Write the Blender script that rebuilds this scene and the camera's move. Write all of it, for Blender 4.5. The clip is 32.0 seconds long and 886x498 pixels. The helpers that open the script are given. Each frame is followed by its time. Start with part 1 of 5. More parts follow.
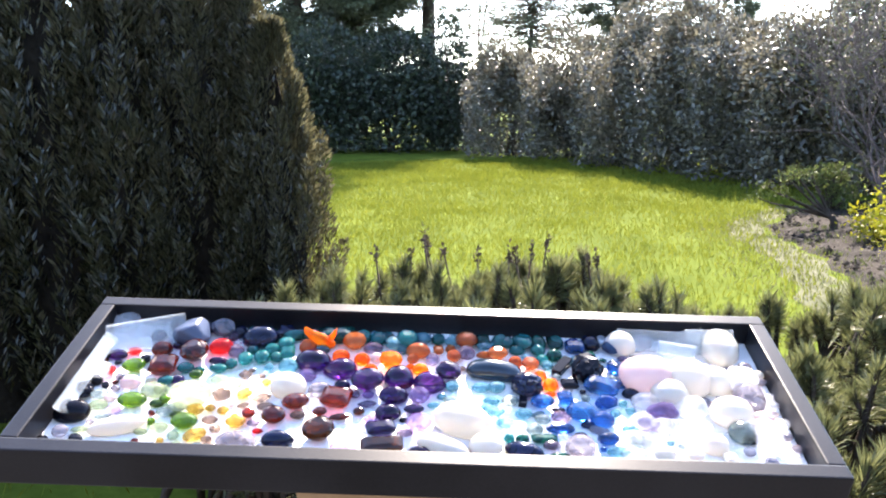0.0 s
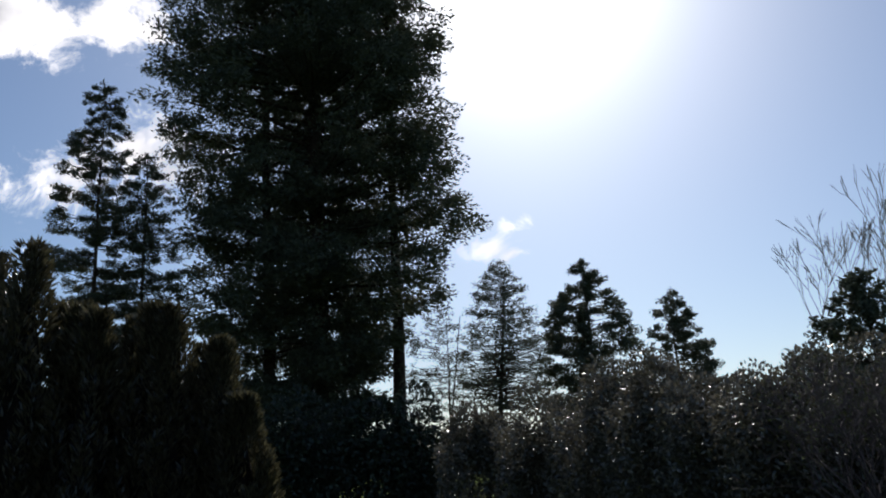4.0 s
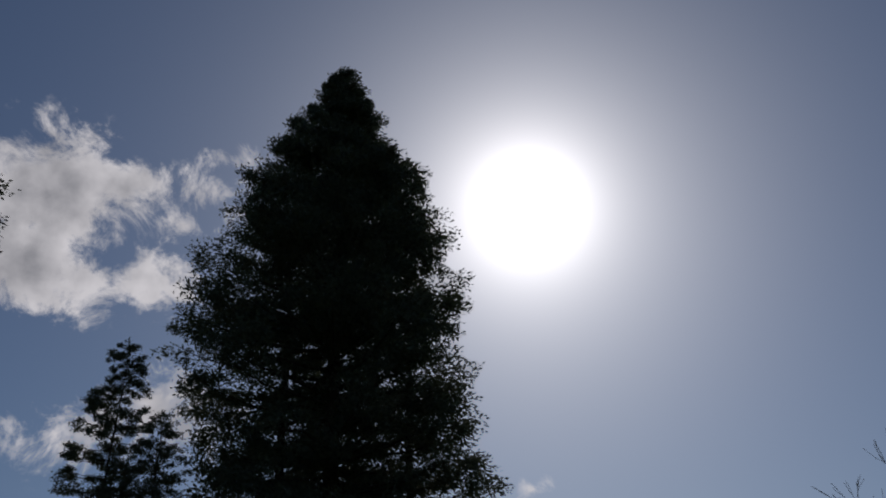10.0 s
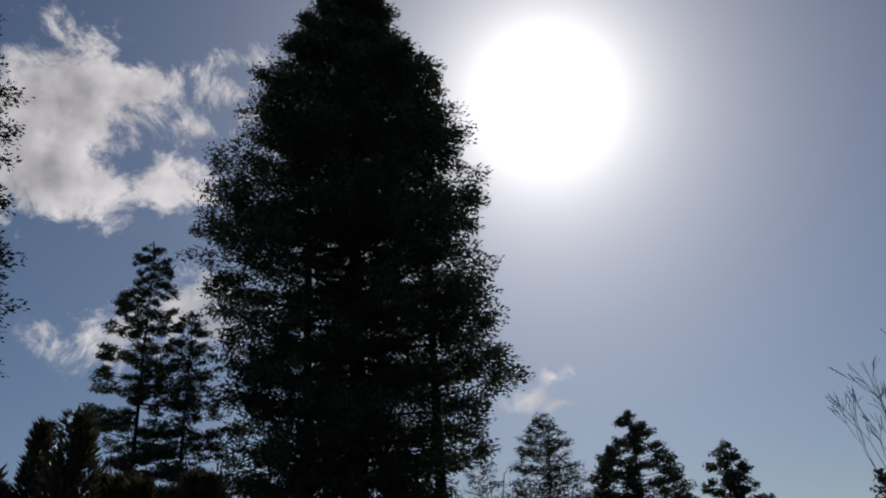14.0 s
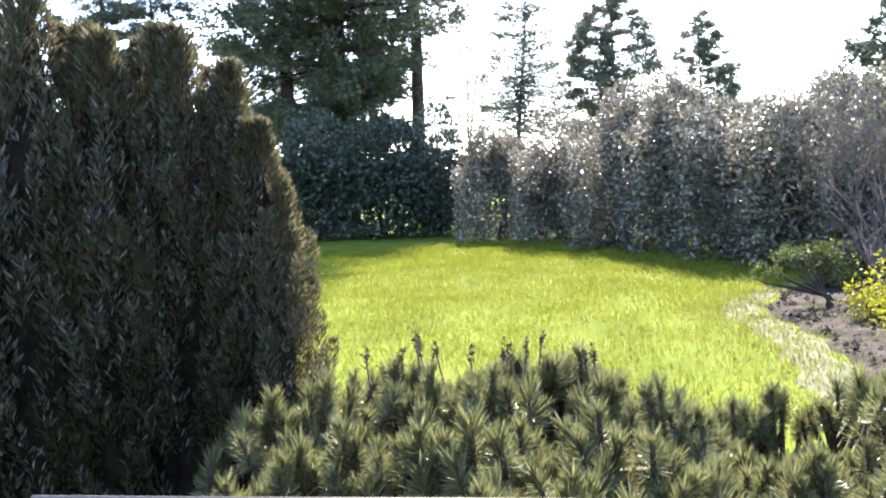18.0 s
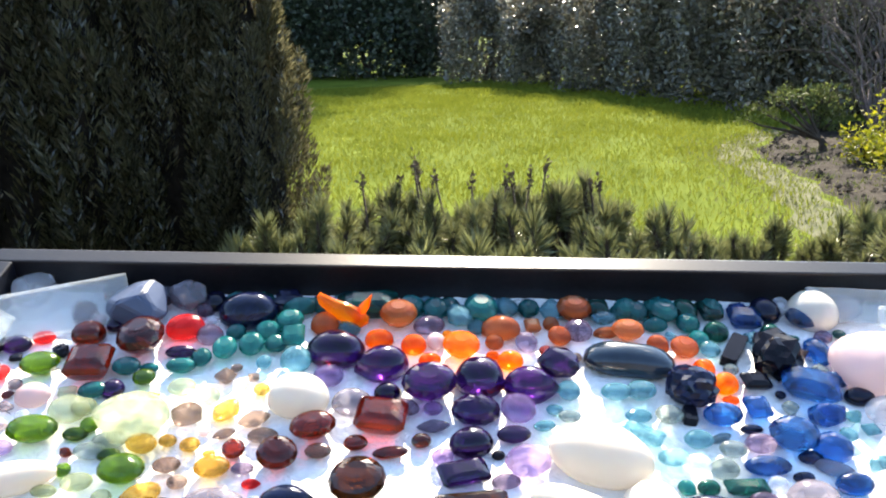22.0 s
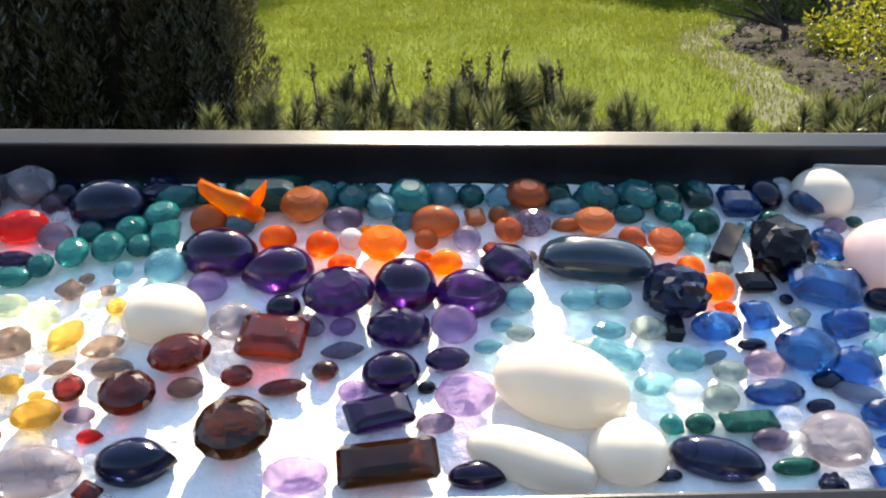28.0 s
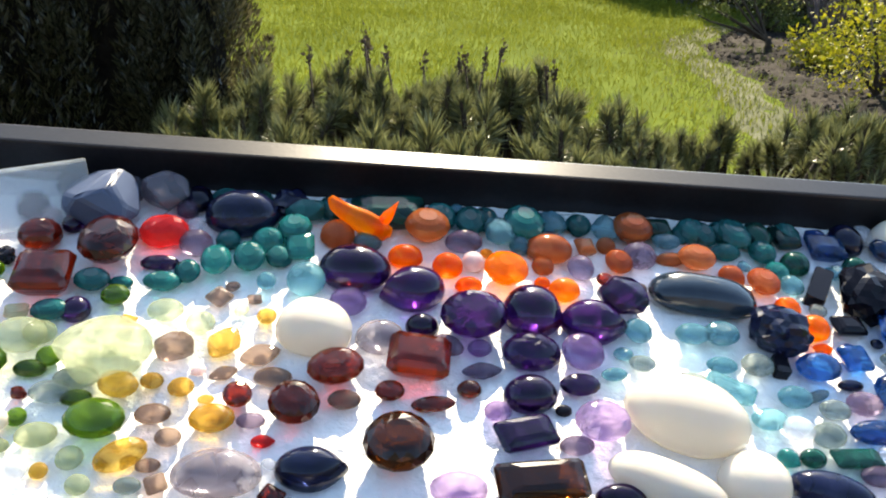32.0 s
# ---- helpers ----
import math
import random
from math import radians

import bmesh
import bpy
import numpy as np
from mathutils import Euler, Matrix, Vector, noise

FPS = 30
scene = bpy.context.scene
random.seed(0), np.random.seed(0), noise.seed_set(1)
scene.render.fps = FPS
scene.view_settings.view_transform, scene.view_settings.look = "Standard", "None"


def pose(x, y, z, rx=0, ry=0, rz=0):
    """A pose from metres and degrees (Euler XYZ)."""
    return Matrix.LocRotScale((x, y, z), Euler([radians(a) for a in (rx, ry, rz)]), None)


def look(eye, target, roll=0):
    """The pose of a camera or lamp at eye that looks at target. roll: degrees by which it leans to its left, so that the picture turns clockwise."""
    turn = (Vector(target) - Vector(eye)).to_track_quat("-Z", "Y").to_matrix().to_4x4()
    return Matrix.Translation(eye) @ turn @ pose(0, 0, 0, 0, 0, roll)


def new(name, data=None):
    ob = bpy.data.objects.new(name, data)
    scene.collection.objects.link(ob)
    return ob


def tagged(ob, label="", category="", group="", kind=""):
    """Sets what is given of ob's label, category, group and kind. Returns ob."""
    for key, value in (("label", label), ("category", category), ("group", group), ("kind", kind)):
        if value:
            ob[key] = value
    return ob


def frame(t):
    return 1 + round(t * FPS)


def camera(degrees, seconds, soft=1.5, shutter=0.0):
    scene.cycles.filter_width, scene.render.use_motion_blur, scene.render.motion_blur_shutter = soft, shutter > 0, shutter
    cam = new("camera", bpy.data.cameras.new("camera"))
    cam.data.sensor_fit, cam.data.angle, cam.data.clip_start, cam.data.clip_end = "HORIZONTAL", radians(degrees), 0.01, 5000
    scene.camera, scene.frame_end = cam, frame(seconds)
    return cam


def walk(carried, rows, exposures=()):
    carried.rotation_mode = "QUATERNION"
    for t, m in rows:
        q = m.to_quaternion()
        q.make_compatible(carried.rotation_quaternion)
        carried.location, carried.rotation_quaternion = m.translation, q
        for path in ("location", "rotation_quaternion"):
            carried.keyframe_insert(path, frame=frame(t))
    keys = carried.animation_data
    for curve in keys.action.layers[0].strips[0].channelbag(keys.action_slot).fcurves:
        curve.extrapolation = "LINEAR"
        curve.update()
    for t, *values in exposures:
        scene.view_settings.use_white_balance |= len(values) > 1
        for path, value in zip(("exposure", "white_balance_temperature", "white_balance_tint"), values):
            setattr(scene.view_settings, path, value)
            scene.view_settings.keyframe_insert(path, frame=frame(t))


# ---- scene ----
cam = camera(56.23, 32.0, soft=2.0)
PATH = [
    (0, look((0.0088, -0.0038, 1.5004), (0.0038, 0.9823, 1.3346), -1.22)),
    (0.5, look((0.0107, -0.0190, 1.5508), (0.0140, 0.9694, 1.3990), 0.02)),
    (1, look((0.0229, -0.0212, 1.5720), (0.0257, 0.9732, 1.4667), -0.35)),
    (1.5, look((0.0053, 0.0126, 1.5784), (0.0163, 1.0107, 1.5170), -0.13)),
    (2, look((0.0156, 0.0104, 1.6521), (0.0110, 1.0103, 1.6616), -1.00)),
    (2.5, look((0.0729, 0.0321, 1.6666), (0.0940, 1.0266, 1.7695), -0.81)),
    (3, look((0.0548, 0.0434, 1.6926), (0.0902, 1.0302, 1.8508), -1.37)),
    (3.5, look((0.0495, 0.0479, 1.6299), (0.0916, 1.0257, 1.8350), -1.86)),
    (4, look((-0.0063, 0.0203, 1.5362), (0.0364, 0.9851, 1.7956), -3.05)),
    (4.5, look((-0.0152, 0.0047, 1.4982), (0.0297, 0.9534, 1.8112), -3.24)),
    (6.5, look((-0.0069, 0.0822, 1.5256), (0.0557, 0.9723, 1.9770), -2.90)),
    (7, look((-0.0055, 0.0677, 1.5359), (0.0418, 0.9484, 2.0071), -3.17)),
    (7.5, look((-0.0155, 0.0240, 1.5344), (0.0241, 0.8969, 2.0207), -3.35)),
    (8, look((-0.0234, 0.0417, 1.5931), (0.0041, 0.9083, 2.0915), -3.11)),
    (8.5, look((-0.0259, 0.0543, 1.6237), (-0.0065, 0.9147, 2.1331), -2.42)),
    (9, look((-0.0270, 0.0566, 1.6242), (-0.0122, 0.9133, 2.1398), -3.09)),
    (9.5, look((-0.0216, 0.0506, 1.6019), (-0.0124, 0.8938, 2.1395), -2.69)),
    (10, look((-0.0208, 0.0548, 1.6250), (0.0105, 0.8956, 2.1655), -2.60)),
    (10.5, look((-0.0356, 0.0507, 1.6371), (-0.0091, 0.8855, 2.1870), -2.90)),
    (11, look((-0.0305, 0.0305, 1.6113), (-0.0072, 0.8752, 2.1461), -2.87)),
    (11.5, look((-0.0333, 0.0335, 1.6307), (-0.0082, 0.8880, 2.1496), -3.46)),
    (12, look((-0.0479, 0.0511, 1.6462), (-0.0304, 0.9220, 2.1374), -3.52)),
    (12.5, look((-0.0435, 0.0574, 1.6415), (-0.0349, 0.9389, 2.1136), -3.18)),
    (13, look((-0.0348, 0.0119, 1.6283), (-0.0254, 0.8948, 2.0977), -3.37)),
    (13.5, look((-0.0522, 0.0730, 1.6296), (-0.0456, 0.9584, 2.0945), -3.37)),
    (14, look((-0.0229, 0.0022, 1.5896), (-0.0189, 0.9041, 2.0213), -3.40)),
    (14.5, look((-0.0167, -0.0104, 1.5243), (-0.0235, 0.9199, 1.8910), -3.30)),
    (15, look((0.0178, 0.0193, 1.4378), (0.0160, 0.9869, 1.6903), -3.91)),
    (15.5, look((0.0359, 0.0783, 1.4030), (0.0467, 1.0641, 1.5708), -4.43)),
    (17.5, look((-0.0227, 0.0987, 1.5170), (-0.0061, 1.0983, 1.4970), -2.38)),
    (18, look((0.0241, 0.0758, 1.5521), (0.0292, 1.0736, 1.4849), -2.60)),
    (18.5, look((-0.0101, 0.1047, 1.5408), (-0.0041, 1.0962, 1.4111), -2.70)),
    (19, look((-0.0188, 0.0979, 1.5504), (-0.0221, 1.0808, 1.3663), -2.01)),
    (19.5, look((-0.0331, 0.0979, 1.5242), (-0.0394, 1.0769, 1.3207), -2.85)),
    (20, look((-0.0368, 0.1006, 1.4733), (-0.0371, 1.0847, 1.2959), -2.76)),
    (20.5, look((-0.0366, 0.1356, 1.4497), (-0.0301, 1.1184, 1.2649), -5.24)),
    (21, look((-0.0329, 0.1795, 1.4469), (-0.0173, 1.1559, 1.2314), -3.38)),
    (21.5, look((-0.0312, 0.1916, 1.4622), (-0.0155, 1.1650, 1.2334), -2.60)),
    (22, look((-0.0466, 0.2222, 1.4586), (-0.0270, 1.1900, 1.2077), -1.73)),
    (22.5, look((-0.0441, 0.2605, 1.4353), (-0.0250, 1.2295, 1.1888), -2.89)),
    (23, look((-0.0493, 0.2109, 1.4403), (-0.0704, 1.1783, 1.1880), -4.64)),
    (23.5, look((-0.0281, 0.2495, 1.4316), (-0.0194, 1.1952, 1.1067), -3.09)),
    (24, look((-0.0298, 0.2658, 1.4329), (-0.0319, 1.2093, 1.1016), -3.59)),
    (24.5, look((-0.0409, 0.2788, 1.4228), (-0.0589, 1.2217, 1.0904), -2.84)),
    (26.5, look((-0.0594, 0.3025, 1.4299), (-0.0332, 1.2422, 1.0889), -2.20)),
    (27, look((-0.0295, 0.2967, 1.4463), (0.0298, 1.2330, 1.1003), -4.09)),
    (27.5, look((-0.0194, 0.3020, 1.4408), (0.0558, 1.2300, 1.0758), -1.98)),
    (28, look((-0.0296, 0.2997, 1.4288), (0.0309, 1.2287, 1.0566), -1.80)),
    (28.5, look((-0.0555, 0.3018, 1.4256), (-0.0083, 1.2324, 1.0624), -1.94)),
    (29, look((-0.0749, 0.2995, 1.4411), (-0.0128, 1.2243, 1.0737), 0.40)),
    (29.5, look((-0.0641, 0.3028, 1.4481), (0.0073, 1.2226, 1.0723), 0.80)),
    (30, look((-0.0417, 0.3155, 1.4466), (0.0547, 1.2355, 1.0736), -2.80)),
    (30.5, look((-0.0170, 0.3148, 1.4439), (0.1017, 1.2330, 1.0660), -3.11)),
    (31, look((-0.0210, 0.3102, 1.4437), (0.1091, 1.2251, 1.0615), -0.19)),
    (31.5, look((-0.0503, 0.3008, 1.4458), (0.0606, 1.2161, 1.0585), 2.14)),
    (32, look((-0.0852, 0.2919, 1.4479), (0.0113, 1.2098, 1.0632), 2.68)),
]
# the tint of the picture drifts as the camera's own white balance hunts
def tint_at(t):
    return float(np.interp(t, [0, 2, 3, 4.6, 14, 15.5, 17.5, 19, 20.5, 24, 32], [17, 17, 9, 15, 15, 9, 18, 19, 11, 7, 7]))


EXPOSURES = [(t, s, k, tint_at(t)) for t, s, k in (
    (0.0, 2.86, 7200), (1.0, 3.15, 7350), (2.0, 2.40, 7350), (2.5, 0.85, 7100), (3.0, 0.0, 6900), (4.0, -0.53, 6600), (4.5, -0.70, 6600), (6.5, -1.58, 6500), (9.5, -1.83, 6500), (13.5, -1.73, 6500),
    (14.5, -1.23, 6800), (15.5, -0.33, 6800), (17.5, 2.80, 6900), (18.5, 3.34, 7100), (19.5, 3.34, 7450), (20.5, 2.68, 7700), (22.0, 2.48, 7700), (24.0, 2.28, 7550), (26.5, 2.10, 8350), (32.0, 2.06, 8350))]
walk(cam, PATH, EXPOSURES)

# the tray's far rim, middle: its place, and its lean towards the viewer
TRAY = pose(-0.0047, 0.6143, 1.3521, 0, 0, -1.99) @ pose(0, 0, 0, 17.41) @ pose(0, 0, 0, 0, 2.87)

# ---- sky and sun ----
SUN_AZ, SUN_EL = 9.4, 35.1          # degrees to the right of +y, and above the horizon
sun_dir = Vector((math.sin(radians(SUN_AZ)) * math.cos(radians(SUN_EL)), math.cos(radians(SUN_AZ)) * math.cos(radians(SUN_EL)), math.sin(radians(SUN_EL))))
world = bpy.data.worlds.new("sky")
scene.world = world
world.use_nodes = True
wn, wl = world.node_tree.nodes, world.node_tree.links
wn.clear()
sky = wn.new("ShaderNodeTexSky")
sky.sky_type = "NISHITA"
sky.sun_disc = False
sky.sun_elevation, sky.sun_rotation = radians(SUN_EL), radians(SUN_AZ)
sky.altitude, sky.air_density, sky.dust_density, sky.ozone_density = 50, 1.0, 0.6, 1.5


def wmath(op, a, b=None, c=None):
    k = wn.new("ShaderNodeMath")
    k.operation = op
    for i, v in enumerate((a, b, c)):
        if v is None:
            continue
        if isinstance(v, (int, float)):
            k.inputs[i].default_value = v
        else:
            wl.new(v, k.inputs[i])
    return k.outputs[0]


def away_from(direction):
    """Degrees between the view of the sky and a direction."""
    d = wn.new("ShaderNodeVectorMath")
    d.operation = "DOT_PRODUCT"
    d.inputs[1].default_value = direction
    wl.new(wtc.outputs["Generated"], d.inputs[0])
    return wmath("MULTIPLY", wmath("ARCCOSINE", wmath("MINIMUM", d.outputs["Value"], 0.9999999)), 180 / math.pi)


wtc = wn.new("ShaderNodeTexCoord")
# the glare of bright air round the sun
off_sun = away_from(sun_dir)
glare = wmath("ADD", wmath("MULTIPLY", wmath("EXPONENT", wmath("DIVIDE", off_sun, -2.3)), 6.6),
              wmath("MULTIPLY", wmath("EXPONENT", wmath("DIVIDE", off_sun, -7.0)), 1.7))
# a few fair-weather clouds: ragged-edged ovals (azimuth, elevation, half width, half height in degrees, density)
xyz = wn.new("ShaderNodeSeparateXYZ")
wl.new(wtc.outputs["Generated"], xyz.inputs[0])
sky_az = wmath("MULTIPLY", wmath("ARCTAN2", xyz.outputs[0], xyz.outputs[1]), 180 / math.pi)
sky_el = wmath("MULTIPLY", wmath("ARCSINE", xyz.outputs[2]), 180 / math.pi)
cn = wn.new("ShaderNodeTexNoise")
cn.inputs["Scale"].default_value, cn.inputs["Detail"].default_value, cn.inputs["Roughness"].default_value, cn.inputs["Distortion"].default_value = 15.0, 13.0, 0.70, 0.5
wl.new(wtc.outputs["Generated"], cn.inputs["Vector"])
cover = None
for az, el, rx, ry, thick in ((-28.6, 33.4, 6.6, 5.2, 1.35), (-29.0, 29.6, 5.0, 4.2, 1.25), (-24.2, 35.0, 5.4, 2.4, 0.8), (-25.4, 28.6, 3.4, 2.8, 0.7), (-20.6, 29.2, 3.8, 2.1, 0.62), (-15.2, 38.1, 3.0, 1.2, 0.6), (-16.4, 35.6, 4.0, 2.0, 0.66), (-18.6, 33.4, 3.0, 1.4, 0.56),
                              (-22.6, 20.0, 4.4, 2.6, 0.6), (-17.3, 21.2, 4.2, 3.1, 0.8), (6.2, 14.7, 2.4, 1.1, 0.7), (7.6, 16.3, 1.2, 0.6, 0.42), (-42.0, 31.0, 7.0, 4.5, 0.7), (42.0, 48.0, 7.0, 4.0, 0.6)):
    u = wmath("POWER", wmath("ABSOLUTE", wmath("DIVIDE", wmath("SUBTRACT", sky_az, az), rx)), 2.0)
    v = wmath("POWER", wmath("ABSOLUTE", wmath("DIVIDE", wmath("SUBTRACT", sky_el, el), ry)), 2.0)
    m = wmath("MULTIPLY", wmath("SUBTRACT", 1.0, wmath("SQRT", wmath("ADD", u, v))), thick)
    cover = m if cover is None else wmath("MAXIMUM", cover, m)
shape = wmath("ADD", wmath("MULTIPLY", wmath("MAXIMUM", cover, -0.6), 0.75), wmath("MULTIPLY_ADD", cn.outputs["Fac"], 2.5, -1.3))
soft = wn.new("ShaderNodeMapRange")
soft.interpolation_type = "SMOOTHSTEP"
soft.inputs["From Min"].default_value, soft.inputs["From Max"].default_value = -0.10, 0.42
wl.new(shape, soft.inputs["Value"])
near_cloud = wn.new("ShaderNodeMapRange")
near_cloud.inputs["From Min"].default_value, near_cloud.inputs["From Max"].default_value = -0.45, -0.05
wl.new(cover, near_cloud.inputs["Value"])
cloud = wmath("MULTIPLY", soft.outputs["Result"], near_cloud.outputs["Result"])
deep = wn.new("ShaderNodeMixRGB")
deep.blend_type = "MULTIPLY"
deep.inputs[0].default_value = 1.0
deep.inputs[2].default_value = (0.74, 0.85, 0.96, 1)
wl.new(sky.outputs[0], deep.inputs[1])
shade = wn.new("ShaderNodeMixRGB")
shade.inputs[1].default_value, shade.inputs[2].default_value = (15, 15, 15.4, 1), (5.5, 5.7, 6.2, 1)
sn = wn.new("ShaderNodeTexNoise")
sn.inputs["Scale"].default_value, sn.inputs["Detail"].default_value = 22.0, 6.0
wl.new(wtc.outputs["Generated"], sn.inputs["Vector"])
wl.new(wmath("MINIMUM", wmath("MAXIMUM", wmath("ADD", wmath("MULTIPLY_ADD", sn.outputs["Fac"], 2.0, -0.95), wmath("MULTIPLY", cover, 0.55)), 0.0), 1.0), shade.inputs[0])
with_cloud = wn.new("ShaderNodeMixRGB")
wl.new(cloud, with_cloud.inputs[0])
wl.new(deep.outputs[0], with_cloud.inputs[1])
wl.new(shade.outputs[0], with_cloud.inputs[2])
lit = wn.new("ShaderNodeMixRGB")
lit.blend_type = "ADD"
lit.inputs[0].default_value = 1.0
wl.new(with_cloud.outputs[0], lit.inputs[1])
glow = wn.new("ShaderNodeMixRGB")
glow.blend_type = "MULTIPLY"
glow.inputs[0].default_value = 1.0
glow.inputs[2].default_value = (10, 9.8, 9.4, 1)
wl.new(glare, glow.inputs[1])
wl.new(glow.outputs[0], lit.inputs[2])
bg = wn.new("ShaderNodeBackground")
bg.inputs["Strength"].default_value = 0.13
wo = wn.new("ShaderNodeOutputWorld")
wl.new(lit.outputs[0], bg.inputs[0])
wl.new(bg.outputs[0], wo.inputs[0])
sun = new("sun", bpy.data.lights.new("sun", "SUN"))
sun.data.energy, sun.data.angle, sun.data.color = 3.7, radians(0.53), (1.0, 0.95, 0.88)
# the beam comes from a little above the middle of the glare, as the short shadows in the tray show
BEAM_EL = radians(SUN_EL + 6.0)
beam = Vector((math.sin(radians(SUN_AZ)) * math.cos(BEAM_EL), math.cos(radians(SUN_AZ)) * math.cos(BEAM_EL), math.sin(BEAM_EL)))
sun.matrix_world = look((0, 0, 40), Vector((0, 0, 40)) - beam)

# ---- materials ----
def node_mat(name):
    m = bpy.data.materials.new(name)
    m.use_nodes = True
    nt = m.node_tree
    return m, nt, nt.nodes["Principled BSDF"]


def mottled(name, dark, light, scale=6.0, rough=0.6, bump=0.3, fine=40.0, per_object=0.0, coat=0.0, transmission=0.0, metal=0.0, spec=0.5, island=0.0):
    """A surface whose colour varies at two scales, with fine relief."""
    m, nt, p = node_mat(name)
    n, l = nt.nodes, nt.links
    tc = n.new("ShaderNodeTexCoord")
    a, b = n.new("ShaderNodeTexNoise"), n.new("ShaderNodeTexNoise")
    a.inputs["Scale"].default_value, a.inputs["Detail"].default_value = scale, 5
    b.inputs["Scale"].default_value, b.inputs["Detail"].default_value = fine, 3
    l.new(tc.outputs["Object"], a.inputs["Vector"])
    l.new(tc.outputs["Object"], b.inputs["Vector"])
    add = n.new("ShaderNodeMath")
    add.operation = "ADD"
    l.new(a.outputs["Fac"], add.inputs[0])
    half = n.new("ShaderNodeMath")
    half.operation = "MULTIPLY_ADD"
    half.inputs[1].default_value, half.inputs[2].default_value = 0.5, -0.25
    l.new(b.outputs["Fac"], half.inputs[0])
    l.new(half.outputs[0], add.inputs[1])
    last = add
    for amount, sock in ((per_object, "Random"), (island, "Random Per Island")):
        if amount:
            src = n.new("ShaderNodeObjectInfo" if sock == "Random" else "ShaderNodeNewGeometry")
            k = n.new("ShaderNodeMath")
            k.operation = "MULTIPLY_ADD"
            k.inputs[1].default_value, k.inputs[2].default_value = amount, -amount / 2
            l.new(src.outputs[sock], k.inputs[0])
            s = n.new("ShaderNodeMath")
            s.operation = "ADD"
            l.new(last.outputs[0], s.inputs[0])
            l.new(k.outputs[0], s.inputs[1])
            last = s
    ramp = n.new("ShaderNodeValToRGB")
    ramp.color_ramp.elements[0].position, ramp.color_ramp.elements[1].position = 0.3, 0.72
    ramp.color_ramp.elements[0].color, ramp.color_ramp.elements[1].color = (*dark, 1), (*light, 1)
    l.new(last.outputs[0], ramp.inputs[0])
    l.new(ramp.outputs[0], p.inputs["Base Color"])
    p.inputs["Roughness"].default_value = rough
    p.inputs["Metallic"].default_value = metal
    p.inputs["Specular IOR Level"].default_value = spec
    p.inputs["Coat Weight"].default_value = coat
    p.inputs["Transmission Weight"].default_value = transmission
    if bump:
        bp = n.new("ShaderNodeBump")
        bp.inputs["Strength"].default_value, bp.inputs["Distance"].default_value = bump, 0.4 / fine
        l.new(b.outputs["Fac"], bp.inputs["Height"])
        l.new(bp.outputs[0], p.inputs["Normal"])
    return m


def leaf(name, dark, light, rough=0.45, lets_pass=0.35, spec=0.5):
    """Leaves: each blade has its own shade, shines a little and lets some sun through."""
    m, nt, p = node_mat(name)
    n, l = nt.nodes, nt.links
    g = n.new("ShaderNodeNewGeometry")
    tc = n.new("ShaderNodeTexCoord")
    ns = n.new("ShaderNodeTexNoise")
    ns.inputs["Scale"].default_value = 1.7
    l.new(tc.outputs["Object"], ns.inputs["Vector"])
    mx = n.new("ShaderNodeMath")
    mx.operation = "MULTIPLY_ADD"
    mx.inputs[1].default_value = 0.55
    l.new(g.outputs["Random Per Island"], mx.inputs[0])
    sc = n.new("ShaderNodeMath")
    sc.operation = "MULTIPLY"
    sc.inputs[1].default_value = 0.6
    l.new(ns.outputs["Fac"], sc.inputs[0])
    l.new(sc.outputs[0], mx.inputs[2])
    ramp = n.new("ShaderNodeValToRGB")
    ramp.color_ramp.elements[0].position, ramp.color_ramp.elements[1].position = 0.15, 0.9
    ramp.color_ramp.elements[0].color, ramp.color_ramp.elements[1].color = (*dark, 1), (*light, 1)
    l.new(mx.outputs[0], ramp.inputs[0])
    l.new(ramp.outputs[0], p.inputs["Base Color"])
    p.inputs["Roughness"].default_value, p.inputs["Specular IOR Level"].default_value = rough, spec
    if lets_pass:
        tr = n.new("ShaderNodeBsdfTranslucent")
        l.new(ramp.outputs[0], tr.inputs["Color"])
        mix = n.new("ShaderNodeMixShader")
        mix.inputs[0].default_value = lets_pass
        l.new(p.outputs[0], mix.inputs[1])
        l.new(tr.outputs[0], mix.inputs[2])
        l.new(mix.outputs[0], n["Material Output"].inputs["Surface"])
    return m


